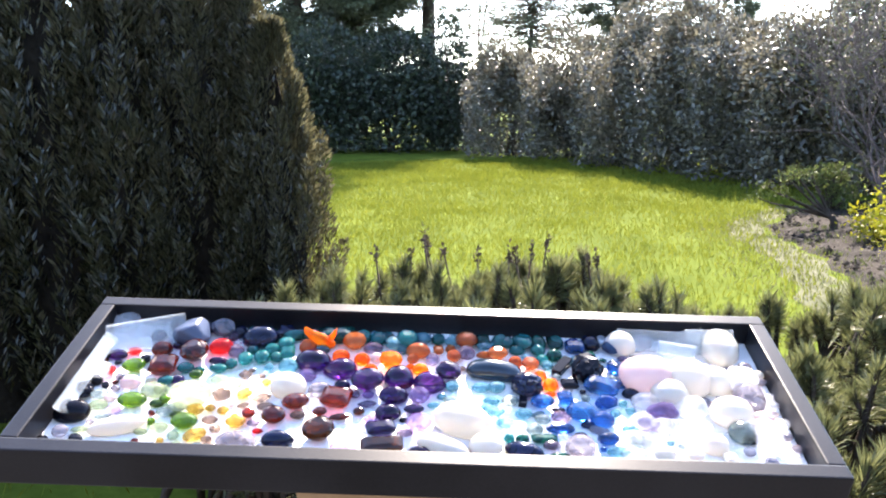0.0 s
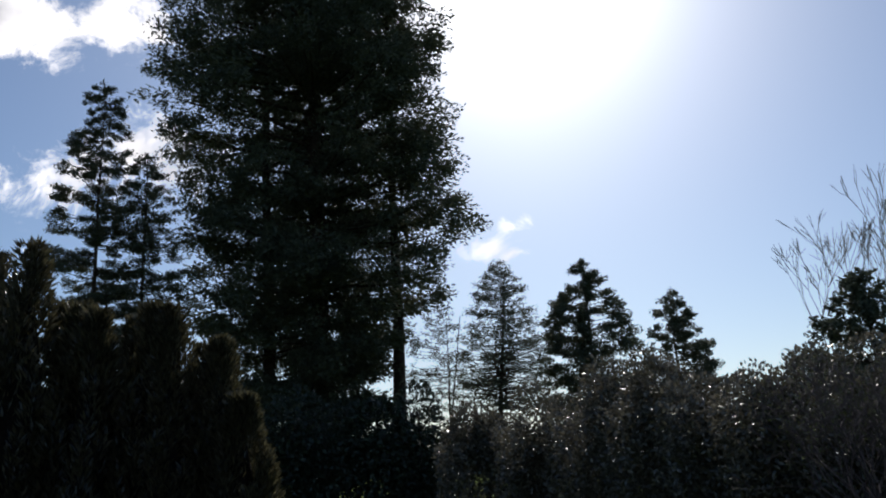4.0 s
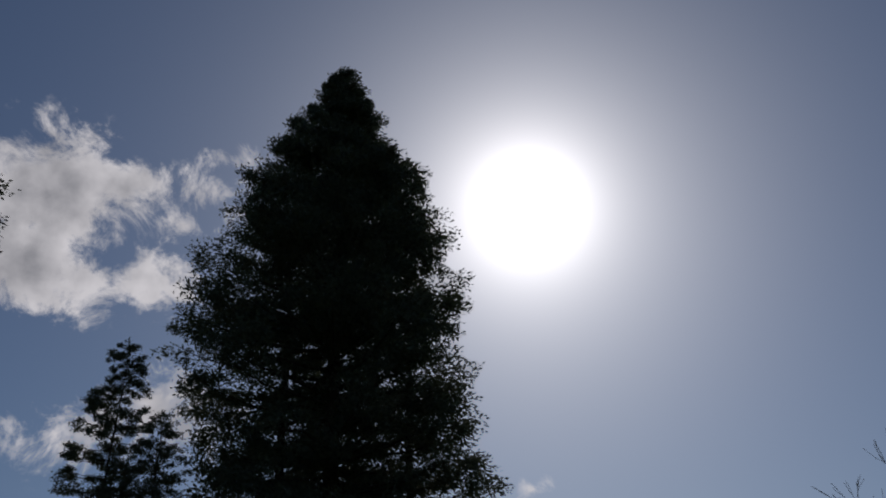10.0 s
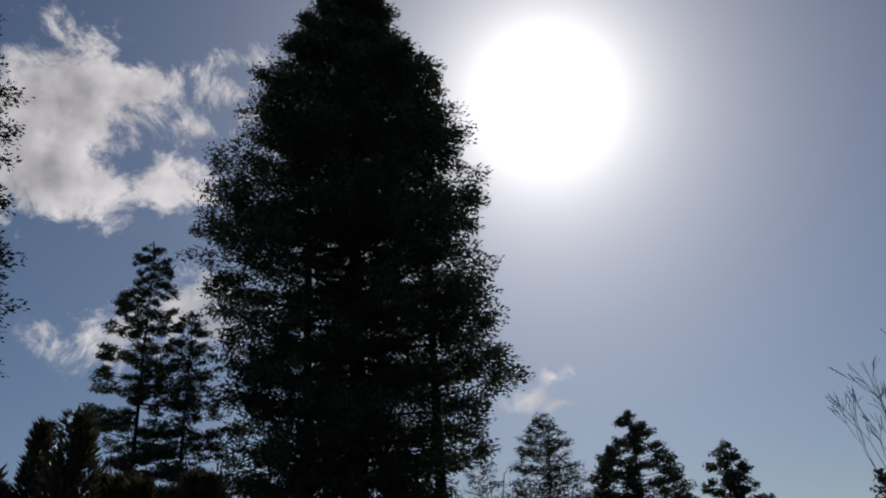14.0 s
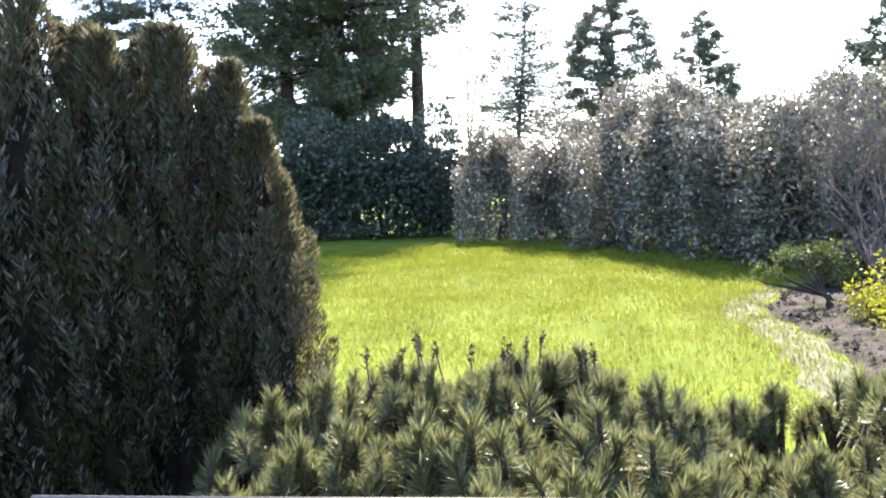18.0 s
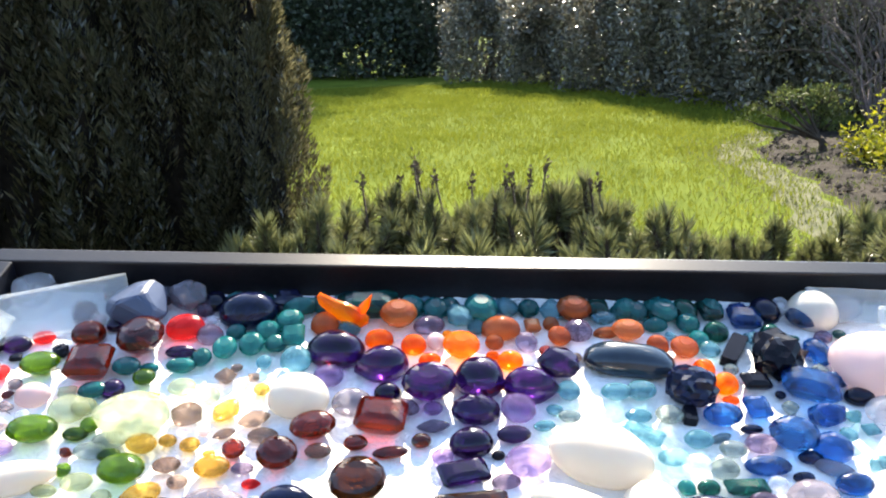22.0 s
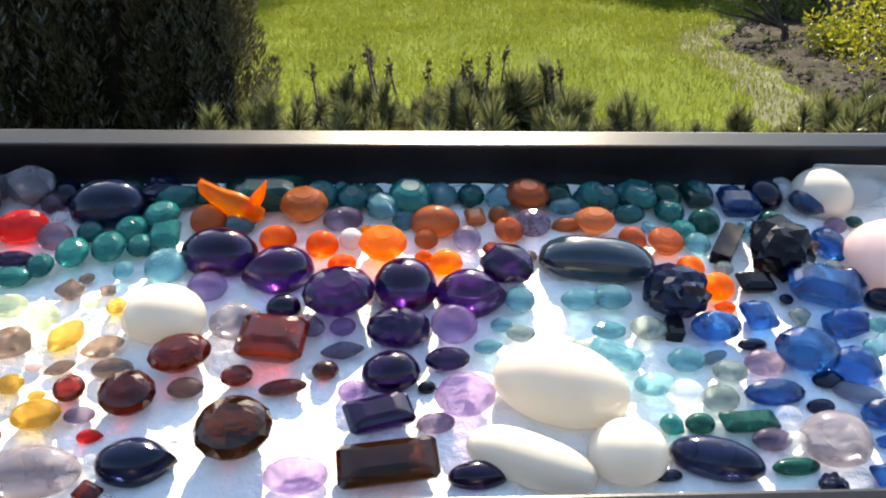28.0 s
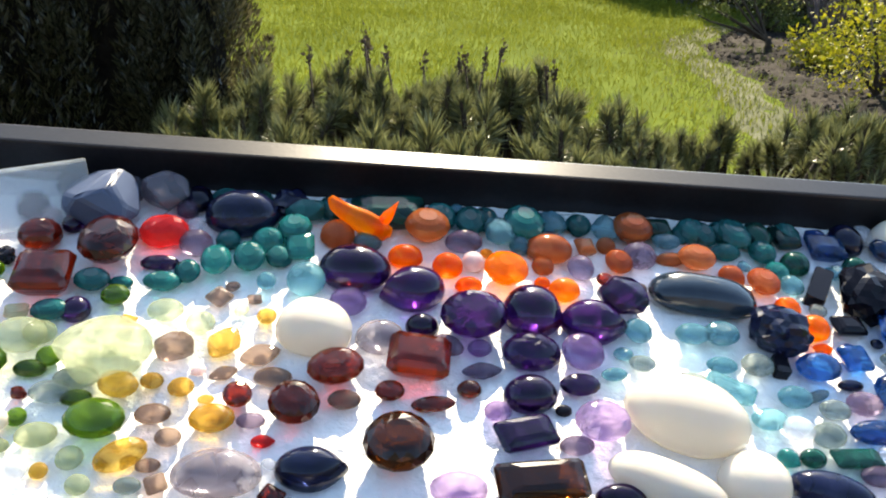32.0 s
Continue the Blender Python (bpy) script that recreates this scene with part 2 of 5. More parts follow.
def jewel(name, dark, light, clear=0.8, rough=0.07, ior=1.5, grain=60.0, milky=0.0, glow=None, lets_pass=None, glint_cells=170.0):
    """A polished stone: tinted glass and cloudy body mixed, with inner reflections painted as colour cells, and light
    scattered inside.
    """
    m, nt, p = node_mat(name)
    n, l = nt.nodes, nt.links
    tc, oi = n.new("ShaderNodeTexCoord"), n.new("ShaderNodeObjectInfo")
    ns = n.new("ShaderNodeTexNoise")
    ns.inputs["Scale"].default_value, ns.inputs["Detail"].default_value = grain, 4
    l.new(tc.outputs["Object"], ns.inputs["Vector"])
    # random lighter and darker colour cells stand in for reflections between facets
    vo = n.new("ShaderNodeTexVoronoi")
    vo.inputs["Scale"].default_value = glint_cells
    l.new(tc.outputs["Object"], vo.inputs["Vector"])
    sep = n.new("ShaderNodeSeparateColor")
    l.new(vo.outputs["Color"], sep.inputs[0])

    def madd(src, k, c):
        q = n.new("ShaderNodeMath")
        q.operation = "MULTIPLY_ADD"
        q.inputs[1].default_value = k
        l.new(src, q.inputs[0])
        if isinstance(c, float):
            q.inputs[2].default_value = c
        else:
            l.new(c, q.inputs[2])
        return q.outputs[0]

    # dark clear stones get stronger cells, painted as patches of inner glow
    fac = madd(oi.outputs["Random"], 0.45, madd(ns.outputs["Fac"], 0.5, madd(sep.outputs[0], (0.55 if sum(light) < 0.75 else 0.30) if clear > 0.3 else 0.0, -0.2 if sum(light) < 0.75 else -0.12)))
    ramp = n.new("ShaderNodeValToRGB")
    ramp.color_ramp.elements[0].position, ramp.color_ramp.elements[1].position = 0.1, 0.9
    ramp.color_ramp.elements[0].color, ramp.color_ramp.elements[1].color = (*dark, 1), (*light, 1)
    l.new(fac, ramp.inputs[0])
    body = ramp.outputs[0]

    def power(k):
        g = n.new("ShaderNodeGamma")
        g.inputs[1].default_value = k
        l.new(body, g.inputs[0])
        return g.outputs[0]

    def mixed(f, one, two):
        x = n.new("ShaderNodeMixShader")
        x.inputs[0].default_value = f
        l.new(one, x.inputs[1])
        l.new(two, x.inputs[2])
        return x.outputs[0]

    l.new(body, p.inputs["Base Color"])
    p.inputs["Roughness"].default_value, p.inputs["IOR"].default_value = rough, ior
    p.inputs["Specular IOR Level"].default_value = (0.16 if sum(light) < 0.4 else 0.32) if clear > 0.3 else 0.16 if sum(light) < 0.1 else 0.5
    if milky:
        p.inputs["Subsurface Weight"].default_value = milky
        p.inputs["Subsurface Radius"].default_value = (1.0, 0.7, 0.5)
        p.inputs["Subsurface Scale"].default_value = 0.006
    out = p.outputs[0]
    if clear > 0.05:
        gl = n.new("ShaderNodeBsdfPrincipled")
        gl.inputs["Roughness"].default_value, gl.inputs["IOR"].default_value = rough, ior
        gl.inputs["Transmission Weight"].default_value = 1.0
        gl.inputs["Specular IOR Level"].default_value = 0.16 if sum(light) < 0.4 else 0.32
        l.new(power(0.98 if sum(light) < 0.75 else 0.65), gl.inputs["Base Color"])
        out = mixed(clear, out, gl.outputs[0])
    if glow is None:
        glow = 0.12
    tl = n.new("ShaderNodeBsdfTranslucent")
    l.new(power(0.75), tl.inputs["Color"])
    out = mixed(glow, out, tl.outputs[0])
    if lets_pass is None:
        lets_pass = (0.06 if sum(light) < 0.75 else 0.12 + 0.34 * min(1, sum(light) / 1.8)) if clear > 0.3 else 0
    if lets_pass:
        tp = n.new("ShaderNodeBsdfTransparent")
        l.new(power(0.5 if sum(light) < 0.75 else 0.3), tp.inputs["Color"])
        out = mixed(lets_pass, out, tp.outputs[0])
    l.new(out, n["Material Output"].inputs["Surface"])
    return m


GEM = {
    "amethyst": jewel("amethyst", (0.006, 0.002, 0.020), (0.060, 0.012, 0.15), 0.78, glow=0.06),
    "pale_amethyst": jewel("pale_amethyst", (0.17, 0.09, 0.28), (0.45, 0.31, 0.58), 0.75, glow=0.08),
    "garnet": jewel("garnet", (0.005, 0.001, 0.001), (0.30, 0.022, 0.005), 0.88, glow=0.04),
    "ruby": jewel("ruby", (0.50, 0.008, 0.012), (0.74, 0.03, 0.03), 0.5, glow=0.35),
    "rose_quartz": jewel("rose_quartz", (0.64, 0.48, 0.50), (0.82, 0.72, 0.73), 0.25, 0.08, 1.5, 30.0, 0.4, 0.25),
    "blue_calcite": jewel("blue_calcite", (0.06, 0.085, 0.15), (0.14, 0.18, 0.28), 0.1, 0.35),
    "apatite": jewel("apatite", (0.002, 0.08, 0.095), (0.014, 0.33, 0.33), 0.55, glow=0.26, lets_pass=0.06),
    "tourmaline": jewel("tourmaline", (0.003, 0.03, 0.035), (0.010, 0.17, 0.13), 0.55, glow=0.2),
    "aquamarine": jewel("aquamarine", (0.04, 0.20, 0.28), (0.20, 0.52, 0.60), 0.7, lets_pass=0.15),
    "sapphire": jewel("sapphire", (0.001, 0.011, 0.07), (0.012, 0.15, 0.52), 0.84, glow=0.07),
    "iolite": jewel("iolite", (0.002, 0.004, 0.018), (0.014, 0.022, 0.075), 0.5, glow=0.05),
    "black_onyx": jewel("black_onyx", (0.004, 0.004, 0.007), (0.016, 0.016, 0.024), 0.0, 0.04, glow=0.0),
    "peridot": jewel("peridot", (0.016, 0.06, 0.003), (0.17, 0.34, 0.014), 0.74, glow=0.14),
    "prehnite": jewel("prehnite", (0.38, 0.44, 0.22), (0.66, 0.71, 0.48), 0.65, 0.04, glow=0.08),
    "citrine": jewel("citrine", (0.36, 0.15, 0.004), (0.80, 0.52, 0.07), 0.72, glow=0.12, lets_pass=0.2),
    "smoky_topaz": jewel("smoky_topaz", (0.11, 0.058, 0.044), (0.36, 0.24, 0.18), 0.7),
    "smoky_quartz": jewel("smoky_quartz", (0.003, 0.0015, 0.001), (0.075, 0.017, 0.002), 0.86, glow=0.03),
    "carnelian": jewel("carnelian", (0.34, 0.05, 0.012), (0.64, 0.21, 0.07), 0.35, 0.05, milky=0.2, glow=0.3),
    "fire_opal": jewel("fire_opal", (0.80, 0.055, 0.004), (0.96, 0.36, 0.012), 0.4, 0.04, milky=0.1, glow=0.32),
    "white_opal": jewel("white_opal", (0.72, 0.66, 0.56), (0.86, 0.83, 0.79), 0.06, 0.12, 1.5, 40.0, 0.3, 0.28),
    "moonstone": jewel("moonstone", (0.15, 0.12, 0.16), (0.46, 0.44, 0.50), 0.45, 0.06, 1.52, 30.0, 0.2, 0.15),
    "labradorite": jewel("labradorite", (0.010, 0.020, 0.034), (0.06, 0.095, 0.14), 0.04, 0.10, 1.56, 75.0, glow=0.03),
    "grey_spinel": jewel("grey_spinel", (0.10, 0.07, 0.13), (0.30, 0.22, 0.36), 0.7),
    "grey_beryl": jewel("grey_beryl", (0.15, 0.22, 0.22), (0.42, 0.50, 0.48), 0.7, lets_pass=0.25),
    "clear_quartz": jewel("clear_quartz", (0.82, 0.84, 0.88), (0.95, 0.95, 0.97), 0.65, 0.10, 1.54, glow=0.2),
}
TRAY_PAINT = mottled("black_tray_paint", (0.005, 0.005, 0.007), (0.014, 0.014, 0.017), 14.0, 0.32, 0.05, 500.0, spec=0.25)
SHEET = mottled("white_padding", (0.86, 0.855, 0.84), (0.95, 0.945, 0.925), 60.0, 0.55, 1.0, 330.0, spec=0.4)
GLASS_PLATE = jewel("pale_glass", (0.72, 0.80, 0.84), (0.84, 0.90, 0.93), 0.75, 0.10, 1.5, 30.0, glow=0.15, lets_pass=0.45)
POST_WOOD = mottled("tan_wood", (0.30, 0.19, 0.10), (0.46, 0.32, 0.19), 5.0, 0.65, 0.4, 60.0)
GRASS_SOIL = mottled("turf", (0.055, 0.078, 0.010), (0.10, 0.13, 0.018), 0.9, 0.95, 0.5, 14.0, spec=0.03)
GRASS = leaf("grass_blades", (0.096, 0.126, 0.015), (0.174, 0.190, 0.028), 0.75, 0.42, 0.05)
STRAW = leaf("pale_grass", (0.08, 0.09, 0.035), (0.16, 0.165, 0.085), 0.6, 0.4, 0.2)
SOIL = mottled("bare_soil", (0.008, 0.007, 0.006), (0.044, 0.037, 0.031), 2.5, 0.95, 1.0, 24.0, spec=0.1)
GRIT = mottled("pale_dry_edge", (0.06, 0.068, 0.032), (0.125, 0.125, 0.08), 3.0, 0.95, 0.8, 30.0, spec=0.1)
BARK = mottled("bark", (0.022, 0.016, 0.012), (0.075, 0.055, 0.042), 4.0, 0.9, 1.0, 20.0, spec=0.2)
PALE_BARK = mottled("pale_twigs", (0.12, 0.10, 0.085), (0.28, 0.24, 0.21), 6.0, 0.8, 0.5, 30.0, spec=0.3)
CONIFER = leaf("redwood_needles", (0.040, 0.052, 0.034), (0.115, 0.13, 0.085), 0.55, 0.26, 0.4)
CYPRESS = leaf("cypress_scales", (0.010, 0.0105, 0.005), (0.112, 0.104, 0.056), 0.26, 0.42, 0.8)
# near-black on purpose: the shade inside the cypress crowns, put into a colour
INNER_SHADE = mottled("crown_inner_shade", (0.006, 0.005, 0.004), (0.022, 0.018, 0.013), 9.0, 0.95, 1.0, 40.0, spec=0.05)
HEDGE = leaf("glossy_hedge_leaves", (0.034, 0.034, 0.022), (0.165, 0.152, 0.115), 0.27, 0.36, 1.0)
# leaf colour taken near black, so the redwood's shade is partly painted in
SHADED_LEAF = leaf("shade_darkened_leaves", (0.010, 0.018, 0.012), (0.030, 0.045, 0.026), 0.4, 0.1, 0.4)
SPURGE = leaf("spiky_shrub_leaves", (0.026, 0.036, 0.012), (0.205, 0.215, 0.092), 0.34, 0.36, 0.6)
UNSEEN_WALL_GREY = mottled("unseen_wall_grey", (0.09, 0.09, 0.09), (0.13, 0.13, 0.13), 0.8, 0.9, 0.4, 30.0, spec=0.1)
UNSEEN_SLAB_GREY = mottled("unseen_slab_grey", (0.055, 0.054, 0.052), (0.10, 0.098, 0.094), 1.3, 0.9, 0.4, 45.0, spec=0.2)
SEEDHEAD = leaf("dry_seed_heads", (0.035, 0.026, 0.02), (0.10, 0.075, 0.055), 0.7, 0.1, 0.2)
YELLOW_LEAF = leaf("yellow_green_leaves", (0.09, 0.12, 0.012), (0.34, 0.31, 0.02), 0.5, 0.4, 0.3)
SHRUB_LEAF = leaf("small_shrub_leaves", (0.03, 0.045, 0.014), (0.12, 0.145, 0.045), 0.55, 0.35, 0.15)
TWIG_BARK = mottled("reddish_twigs", (0.05, 0.036, 0.034), (0.14, 0.105, 0.10), 6.0, 0.8, 0.5, 30.0, spec=0.3)
HILL = mottled("far_wooded_hill", (0.035, 0.05, 0.05), (0.07, 0.09, 0.09), 0.05, 0.95, 0.0, 1.0, spec=0.0)


# ---- makers ----
def mesh_of(name, verts, faces, mat, smooth=False):
    me = bpy.data.meshes.new(name)
    me.from_pydata(verts, [], faces)
    me.materials.append(mat)
    if smooth:
        me.polygons.foreach_set("use_smooth", [True] * len(me.polygons))
    me.update()
    return me


def from_bm(name, bm, mat, smooth=False):
    me = bpy.data.meshes.new(name)
    bm.to_mesh(me)
    bm.free()
    me.materials.append(mat)
    if smooth:
        me.polygons.foreach_set("use_smooth", [True] * len(me.polygons))
    return me


def part(name, bm, mat, parent, label="", smooth=False):
    ob = new(name, from_bm(name, bm, mat, smooth))
    ob.parent = parent
    if label:
        tagged(ob, label)
    return ob


def box_bm(x0, x1, y0, y1, z0, z1, bevel=0.0):
    bm = bmesh.new()
    bmesh.ops.create_cube(bm, size=1, matrix=Matrix.Translation(((x0 + x1) / 2, (y0 + y1) / 2, (z0 + z1) / 2)) @ Matrix.Diagonal((x1 - x0, y1 - y0, z1 - z0, 1)))
    if bevel:
        bmesh.ops.bevel(bm, geom=bm.edges[:], offset=bevel, segments=2, affect="EDGES", profile=0.6)
    return bm

# ---- the tray ----
RIM, DEPTH, FLOOR = 0.0113, 0.026, -0.0165
FRONT = -0.1757          # the near rim's outer edge
tray = tagged(new("display_tray"), "shallow black wooden display tray lined with white padding", "tray")
tray.matrix_world = TRAY
for x0, x1, y0, y1 in ((-0.25, 0.25, -RIM, 0.0), (-0.25, 0.25, FRONT, FRONT + RIM), (-0.25, -0.25 + RIM, FRONT + RIM, -RIM), (0.25 - RIM, 0.25, FRONT + RIM, -RIM)):
    part("rim", box_bm(x0, x1, y0, y1, -DEPTH, 0.0, 0.0011), TRAY_PAINT, tray)
part("base", box_bm(-0.25 + RIM, 0.25 - RIM, FRONT + RIM, -RIM, -DEPTH, FLOOR - 0.003), TRAY_PAINT, tray)
bm = bmesh.new()
bmesh.ops.create_grid(bm, x_segments=220, y_segments=80, size=0.5, matrix=Matrix.Translation((0, FRONT / 2, FLOOR)) @ Matrix.Diagonal((0.476, 0.152, 1, 1)))
for v in bm.verts:
    v.co.z += 0.0013 * noise.noise(v.co * 55) + 0.0009 * abs(noise.noise(v.co * 170)) + 0.0004 * noise.noise(v.co * 420) - 0.0011
part("padding", bm, SHEET, tray, "rumpled white padding", True)
# its stand: a board on a post
stand = tagged(new("wooden_stand"), "plain tan wooden board on a post holding the tray", "stand")
stand.matrix_world = TRAY
part("board", box_bm(-0.075, 0.075, -0.165, -0.02, -DEPTH - 0.018, -DEPTH - 0.0005, 0.002), POST_WOOD, stand)
part("post", box_bm(-0.035, 0.035, -0.15, -0.08, -1.5, -DEPTH - 0.019, 0.003), POST_WOOD, stand)

GEM_LABEL = {
    "amethyst": "deep purple polished amethyst lying on white padding", "pale_amethyst": "pale lavender amethyst lying on white padding",
    "garnet": "dark red garnet, almost black in shade", "ruby": "bright red polished ruby on white padding",
    "rose_quartz": "pale pink rose quartz on white padding", "blue_calcite": "rough dull blue calcite beside the back rim",
    "apatite": "teal green apatite on white padding", "tourmaline": "very dark green tourmaline near the rim",
    "aquamarine": "pale blue aquamarine on white padding", "sapphire": "blue sapphire among other blue stones",
    "iolite": "navy blue iolite, glossy and dark", "black_onyx": "glossy black onyx stone", "peridot": "leaf green peridot on white padding",
    "prehnite": "cloudy pale green prehnite on white padding", "citrine": "golden yellow citrine on white padding",
    "smoky_topaz": "light brown smoky topaz on white padding", "smoky_quartz": "large dark brown smoky quartz with amber glints",
    "carnelian": "brownish orange carnelian on white padding", "fire_opal": "bright orange fire opal on white padding",
    "white_opal": "smooth milky white opal on white padding", "moonstone": "pearly grey moonstone with a soft sheen",
    "labradorite": "long grey blue polished labradorite", "grey_spinel": "greyish violet spinel on white padding",
    "grey_beryl": "grey green beryl on white padding", "clear_quartz": "clear quartz on white padding",
}
CUT_WORD = {"cab": "smooth dome", "fac": "facets", "rect": "square step facets", "raw": "rough broken faces", "bar": "a rod shape", "marq": "two pointed ends", "tearl": "a teardrop shape", "tearr": "a teardrop shape"}


def stone_bm(cut, a, b, seed, square=1.0):
    """A stone a long, b broad, resting on z = 0, by its cut."""
    rnd = random.Random(seed)
    h = {"cab": 0.58, "dome": 0.60, "fac": 0.60, "rect": 0.58, "raw": 0.68, "bar": 0.75, "marq": 0.42}.get(cut, 0.62) * min(a, b)
    h = min(h, 0.016 + 0.12 * h)
    bm = bmesh.new()
    if cut in ("cab", "tearl", "tearr"):
        rings, seg = 9, 28
        rows = []
        for i in range(rings):
            f = i / (rings - 1)
            ang = f * math.pi / 2
            # low belly, girdle at a fifth of the height, dome above
            r, z = (0.86 + 0.14 * min(1, f * 4), h * 0.2 * f * 4) if f < 0.25 else (math.cos((f - 0.25) / 0.75 * math.pi / 2) ** 0.85, h * (0.2 + 0.8 * math.sin((f - 0.25) / 0.75 * math.pi / 2)))
            if f == 1:
                r = 0
            row = []
            for j in range(seg if r > 0 else 1):
                q = 2 * math.pi * j / seg
                x, y = math.cos(q), math.sin(q)
                if square != 1:
                    x, y = math.copysign(abs(x) ** square, x), math.copysign(abs(y) ** square, y)
                if cut != "cab":
                    s = x if cut == "tearr" else -x
                    y *= 1.0 - 0.55 * max(0, s) ** 2 - 0.35 * max(0, s) ** 6
                row.append(bm.verts.new((a / 2 * r * x, b / 2 * r * y, z)))
            rows.append(row)
        for lo, hi in zip(rows, rows[1:]):
            for j in range(seg):
                k = (j + 1) % seg
                bm.faces.new((lo[j], lo[k], hi[k], hi[j]) if len(hi) > 1 else (lo[j], lo[k], hi[0]))
        bm.faces.new(list(reversed(rows[0])))
        wob = 0.02 * min(a, b)
        for v in bm.verts:
            v.co += wob * Vector((noise.noise(v.co * 90 + Vector((seed, 0, 0))), noise.noise(v.co * 90 + Vector((0, seed, 0))), 0))
    elif cut == "dome":
        # a dome of checkered facets
        seg, rows = 13, []
        for i, (r, z) in enumerate(((0.66, 0.0), (0.9, 0.14), (1.0, 0.32), (0.96, 0.55), (0.78, 0.78), (0.50, 0.94), (0.20, 1.0))):
            rows.append([bm.verts.new((a / 2 * r * math.cos(2 * math.pi * (j + 0.5 * (i % 2)) / seg), b / 2 * r * math.sin(2 * math.pi * (j + 0.5 * (i % 2)) / seg), h * z * rnd.uniform(0.97, 1.02))) for j in range(seg)])
        for i, (lo, hi) in enumerate(zip(rows, rows[1:])):
            for j in range(seg):
                k = (j + 1) % seg
                if i % 2 == 0:
                    bm.faces.new((lo[j], lo[k], hi[j]))
                    bm.faces.new((lo[k], hi[k], hi[j]))
                else:
                    bm.faces.new((lo[j], hi[k], hi[j]))
                    bm.faces.new((lo[j], lo[k], hi[k]))
        bm.faces.new(rows[-1])
        bm.faces.new(list(reversed(rows[0])))
    elif cut in ("fac", "marq"):
        seg = 14 if cut == "fac" else 12
        def ring(r, z, off, p=1.0):
            out = []
            for j in range(seg):
                q = 2 * math.pi * (j + off) / seg
                x, y = math.cos(q), math.sin(q)
                if cut == "marq":
                    y *= 0.55 + 0.45 * (1 - abs(x)) ** 0.6
                    y *= 1.25
                out.append(bm.verts.new((a / 2 * r * x, b / 2 * r * y, z)))
            return out
        rr = [ring(0.45, 0, 0), ring(0.8, h * 0.26, 0.5), ring(1.0, h * 0.52, 0), ring(1.0, h * 0.58, 0), ring(0.88, h * 0.78, 0.5), ring(0.66, h * 0.92, 0), ring(0.40, h, 0.5)]
        for i in range(6):
            lo, hi = rr[i], rr[i + 1]
            if i == 2:
                for j in range(seg):
                    bm.faces.new((lo[j], lo[(j + 1) % seg], hi[(j + 1) % seg], hi[j]))
            else:
                s = 1 if i in (0, 3) else 0
                for j in range(seg):
                    k = (j + 1) % seg
                    if s:
                        bm.faces.new((lo[j], lo[k], hi[j]))
                        bm.faces.new((lo[k], hi[k], hi[j]))
                    else:
                        bm.faces.new((lo[j], hi[k], hi[j]))
                        bm.faces.new((lo[j], lo[k], hi[k]))
        bm.faces.new(rr[-1])
        bm.faces.new(list(reversed(rr[0])))
    elif cut in ("rect", "bar"):
        def oct8(sx, sy, z, c=0.2):
            m = c * min(sx, sy)
            return [bm.verts.new((x, y, z)) for x, y in ((sx, sy - m), (sx - m, sy), (-sx + m, sy), (-sx, sy - m), (-sx, -sy + m), (-sx + m, -sy), (sx - m, -sy), (sx, -sy + m))]
        steps = ((0.62, 0.0), (0.86, 0.3), (1.0, 0.55), (1.0, 0.62), (0.90, 0.78), (0.72, 0.92), (0.46, 1.0)) if cut == "rect" else ((0.9, 0.0), (1.0, 0.08), (1.0, 0.9), (0.93, 1.0))
        rr = [oct8(a / 2 * s if cut == "rect" else a / 2 * (0.94 + 0.06 * s), b / 2 * s, h * z) for s, z in steps]
        for lo, hi in zip(rr, rr[1:]):
            for j in range(8):
                bm.faces.new((lo[j], lo[(j + 1) % 8], hi[(j + 1) % 8], hi[j]))
        bm.faces.new(rr[-1])
        bm.faces.new(list(reversed(rr[0])))
    elif cut == "knob":
        bmesh.ops.create_icosphere(bm, subdivisions=3, radius=1)
        for v in bm.verts:
            d = v.co.copy()
            r = 1 + 0.16 * noise.noise(d * 2.6 + Vector((seed, 0, 0))) + 0.12 * noise.cell(d * 3.4 + Vector((0, seed * 1.3, 0))) + 0.12 * noise.noise(d * 6.5 + Vector((0, 0, seed)))
            v.co = Vector((a / 2 * d.x * r, b / 2 * d.y * r, max(0, h * (0.45 + 0.55 * d.z * r))))
    else:
        for i in range(34):
            d = Vector((rnd.gauss(0, 1), rnd.gauss(0, 1), rnd.gauss(0, 1))).normalized()
            d *= rnd.uniform(0.82, 1.0)
            bm.verts.new((a / 2 * d.x * 1.08, b / 2 * d.y * 1.08, max(0, h * (0.42 + 0.58 * d.z))))
        out = bmesh.ops.convex_hull(bm, input=bm.verts[:])
        bmesh.ops.delete(bm, geom=[g for g in out["geom_interior"] if isinstance(g, bmesh.types.BMVert)], context="VERTS")
        bmesh.ops.bevel(bm, geom=bm.edges[:], offset=0.03 * min(a, b), segments=1, affect="EDGES")
    return bm


gem_count = 0
SIZE = {"labradorite": 0.9, "garnet": 0.92, "citrine": 0.9, "smoky_topaz": 0.92, "amethyst": 0.97, "sapphire": 0.90, "carnelian": 0.90, "fire_opal": 0.90, "ruby": 0.85, "black_onyx": 0.92, "iolite": 0.95}
placed = []


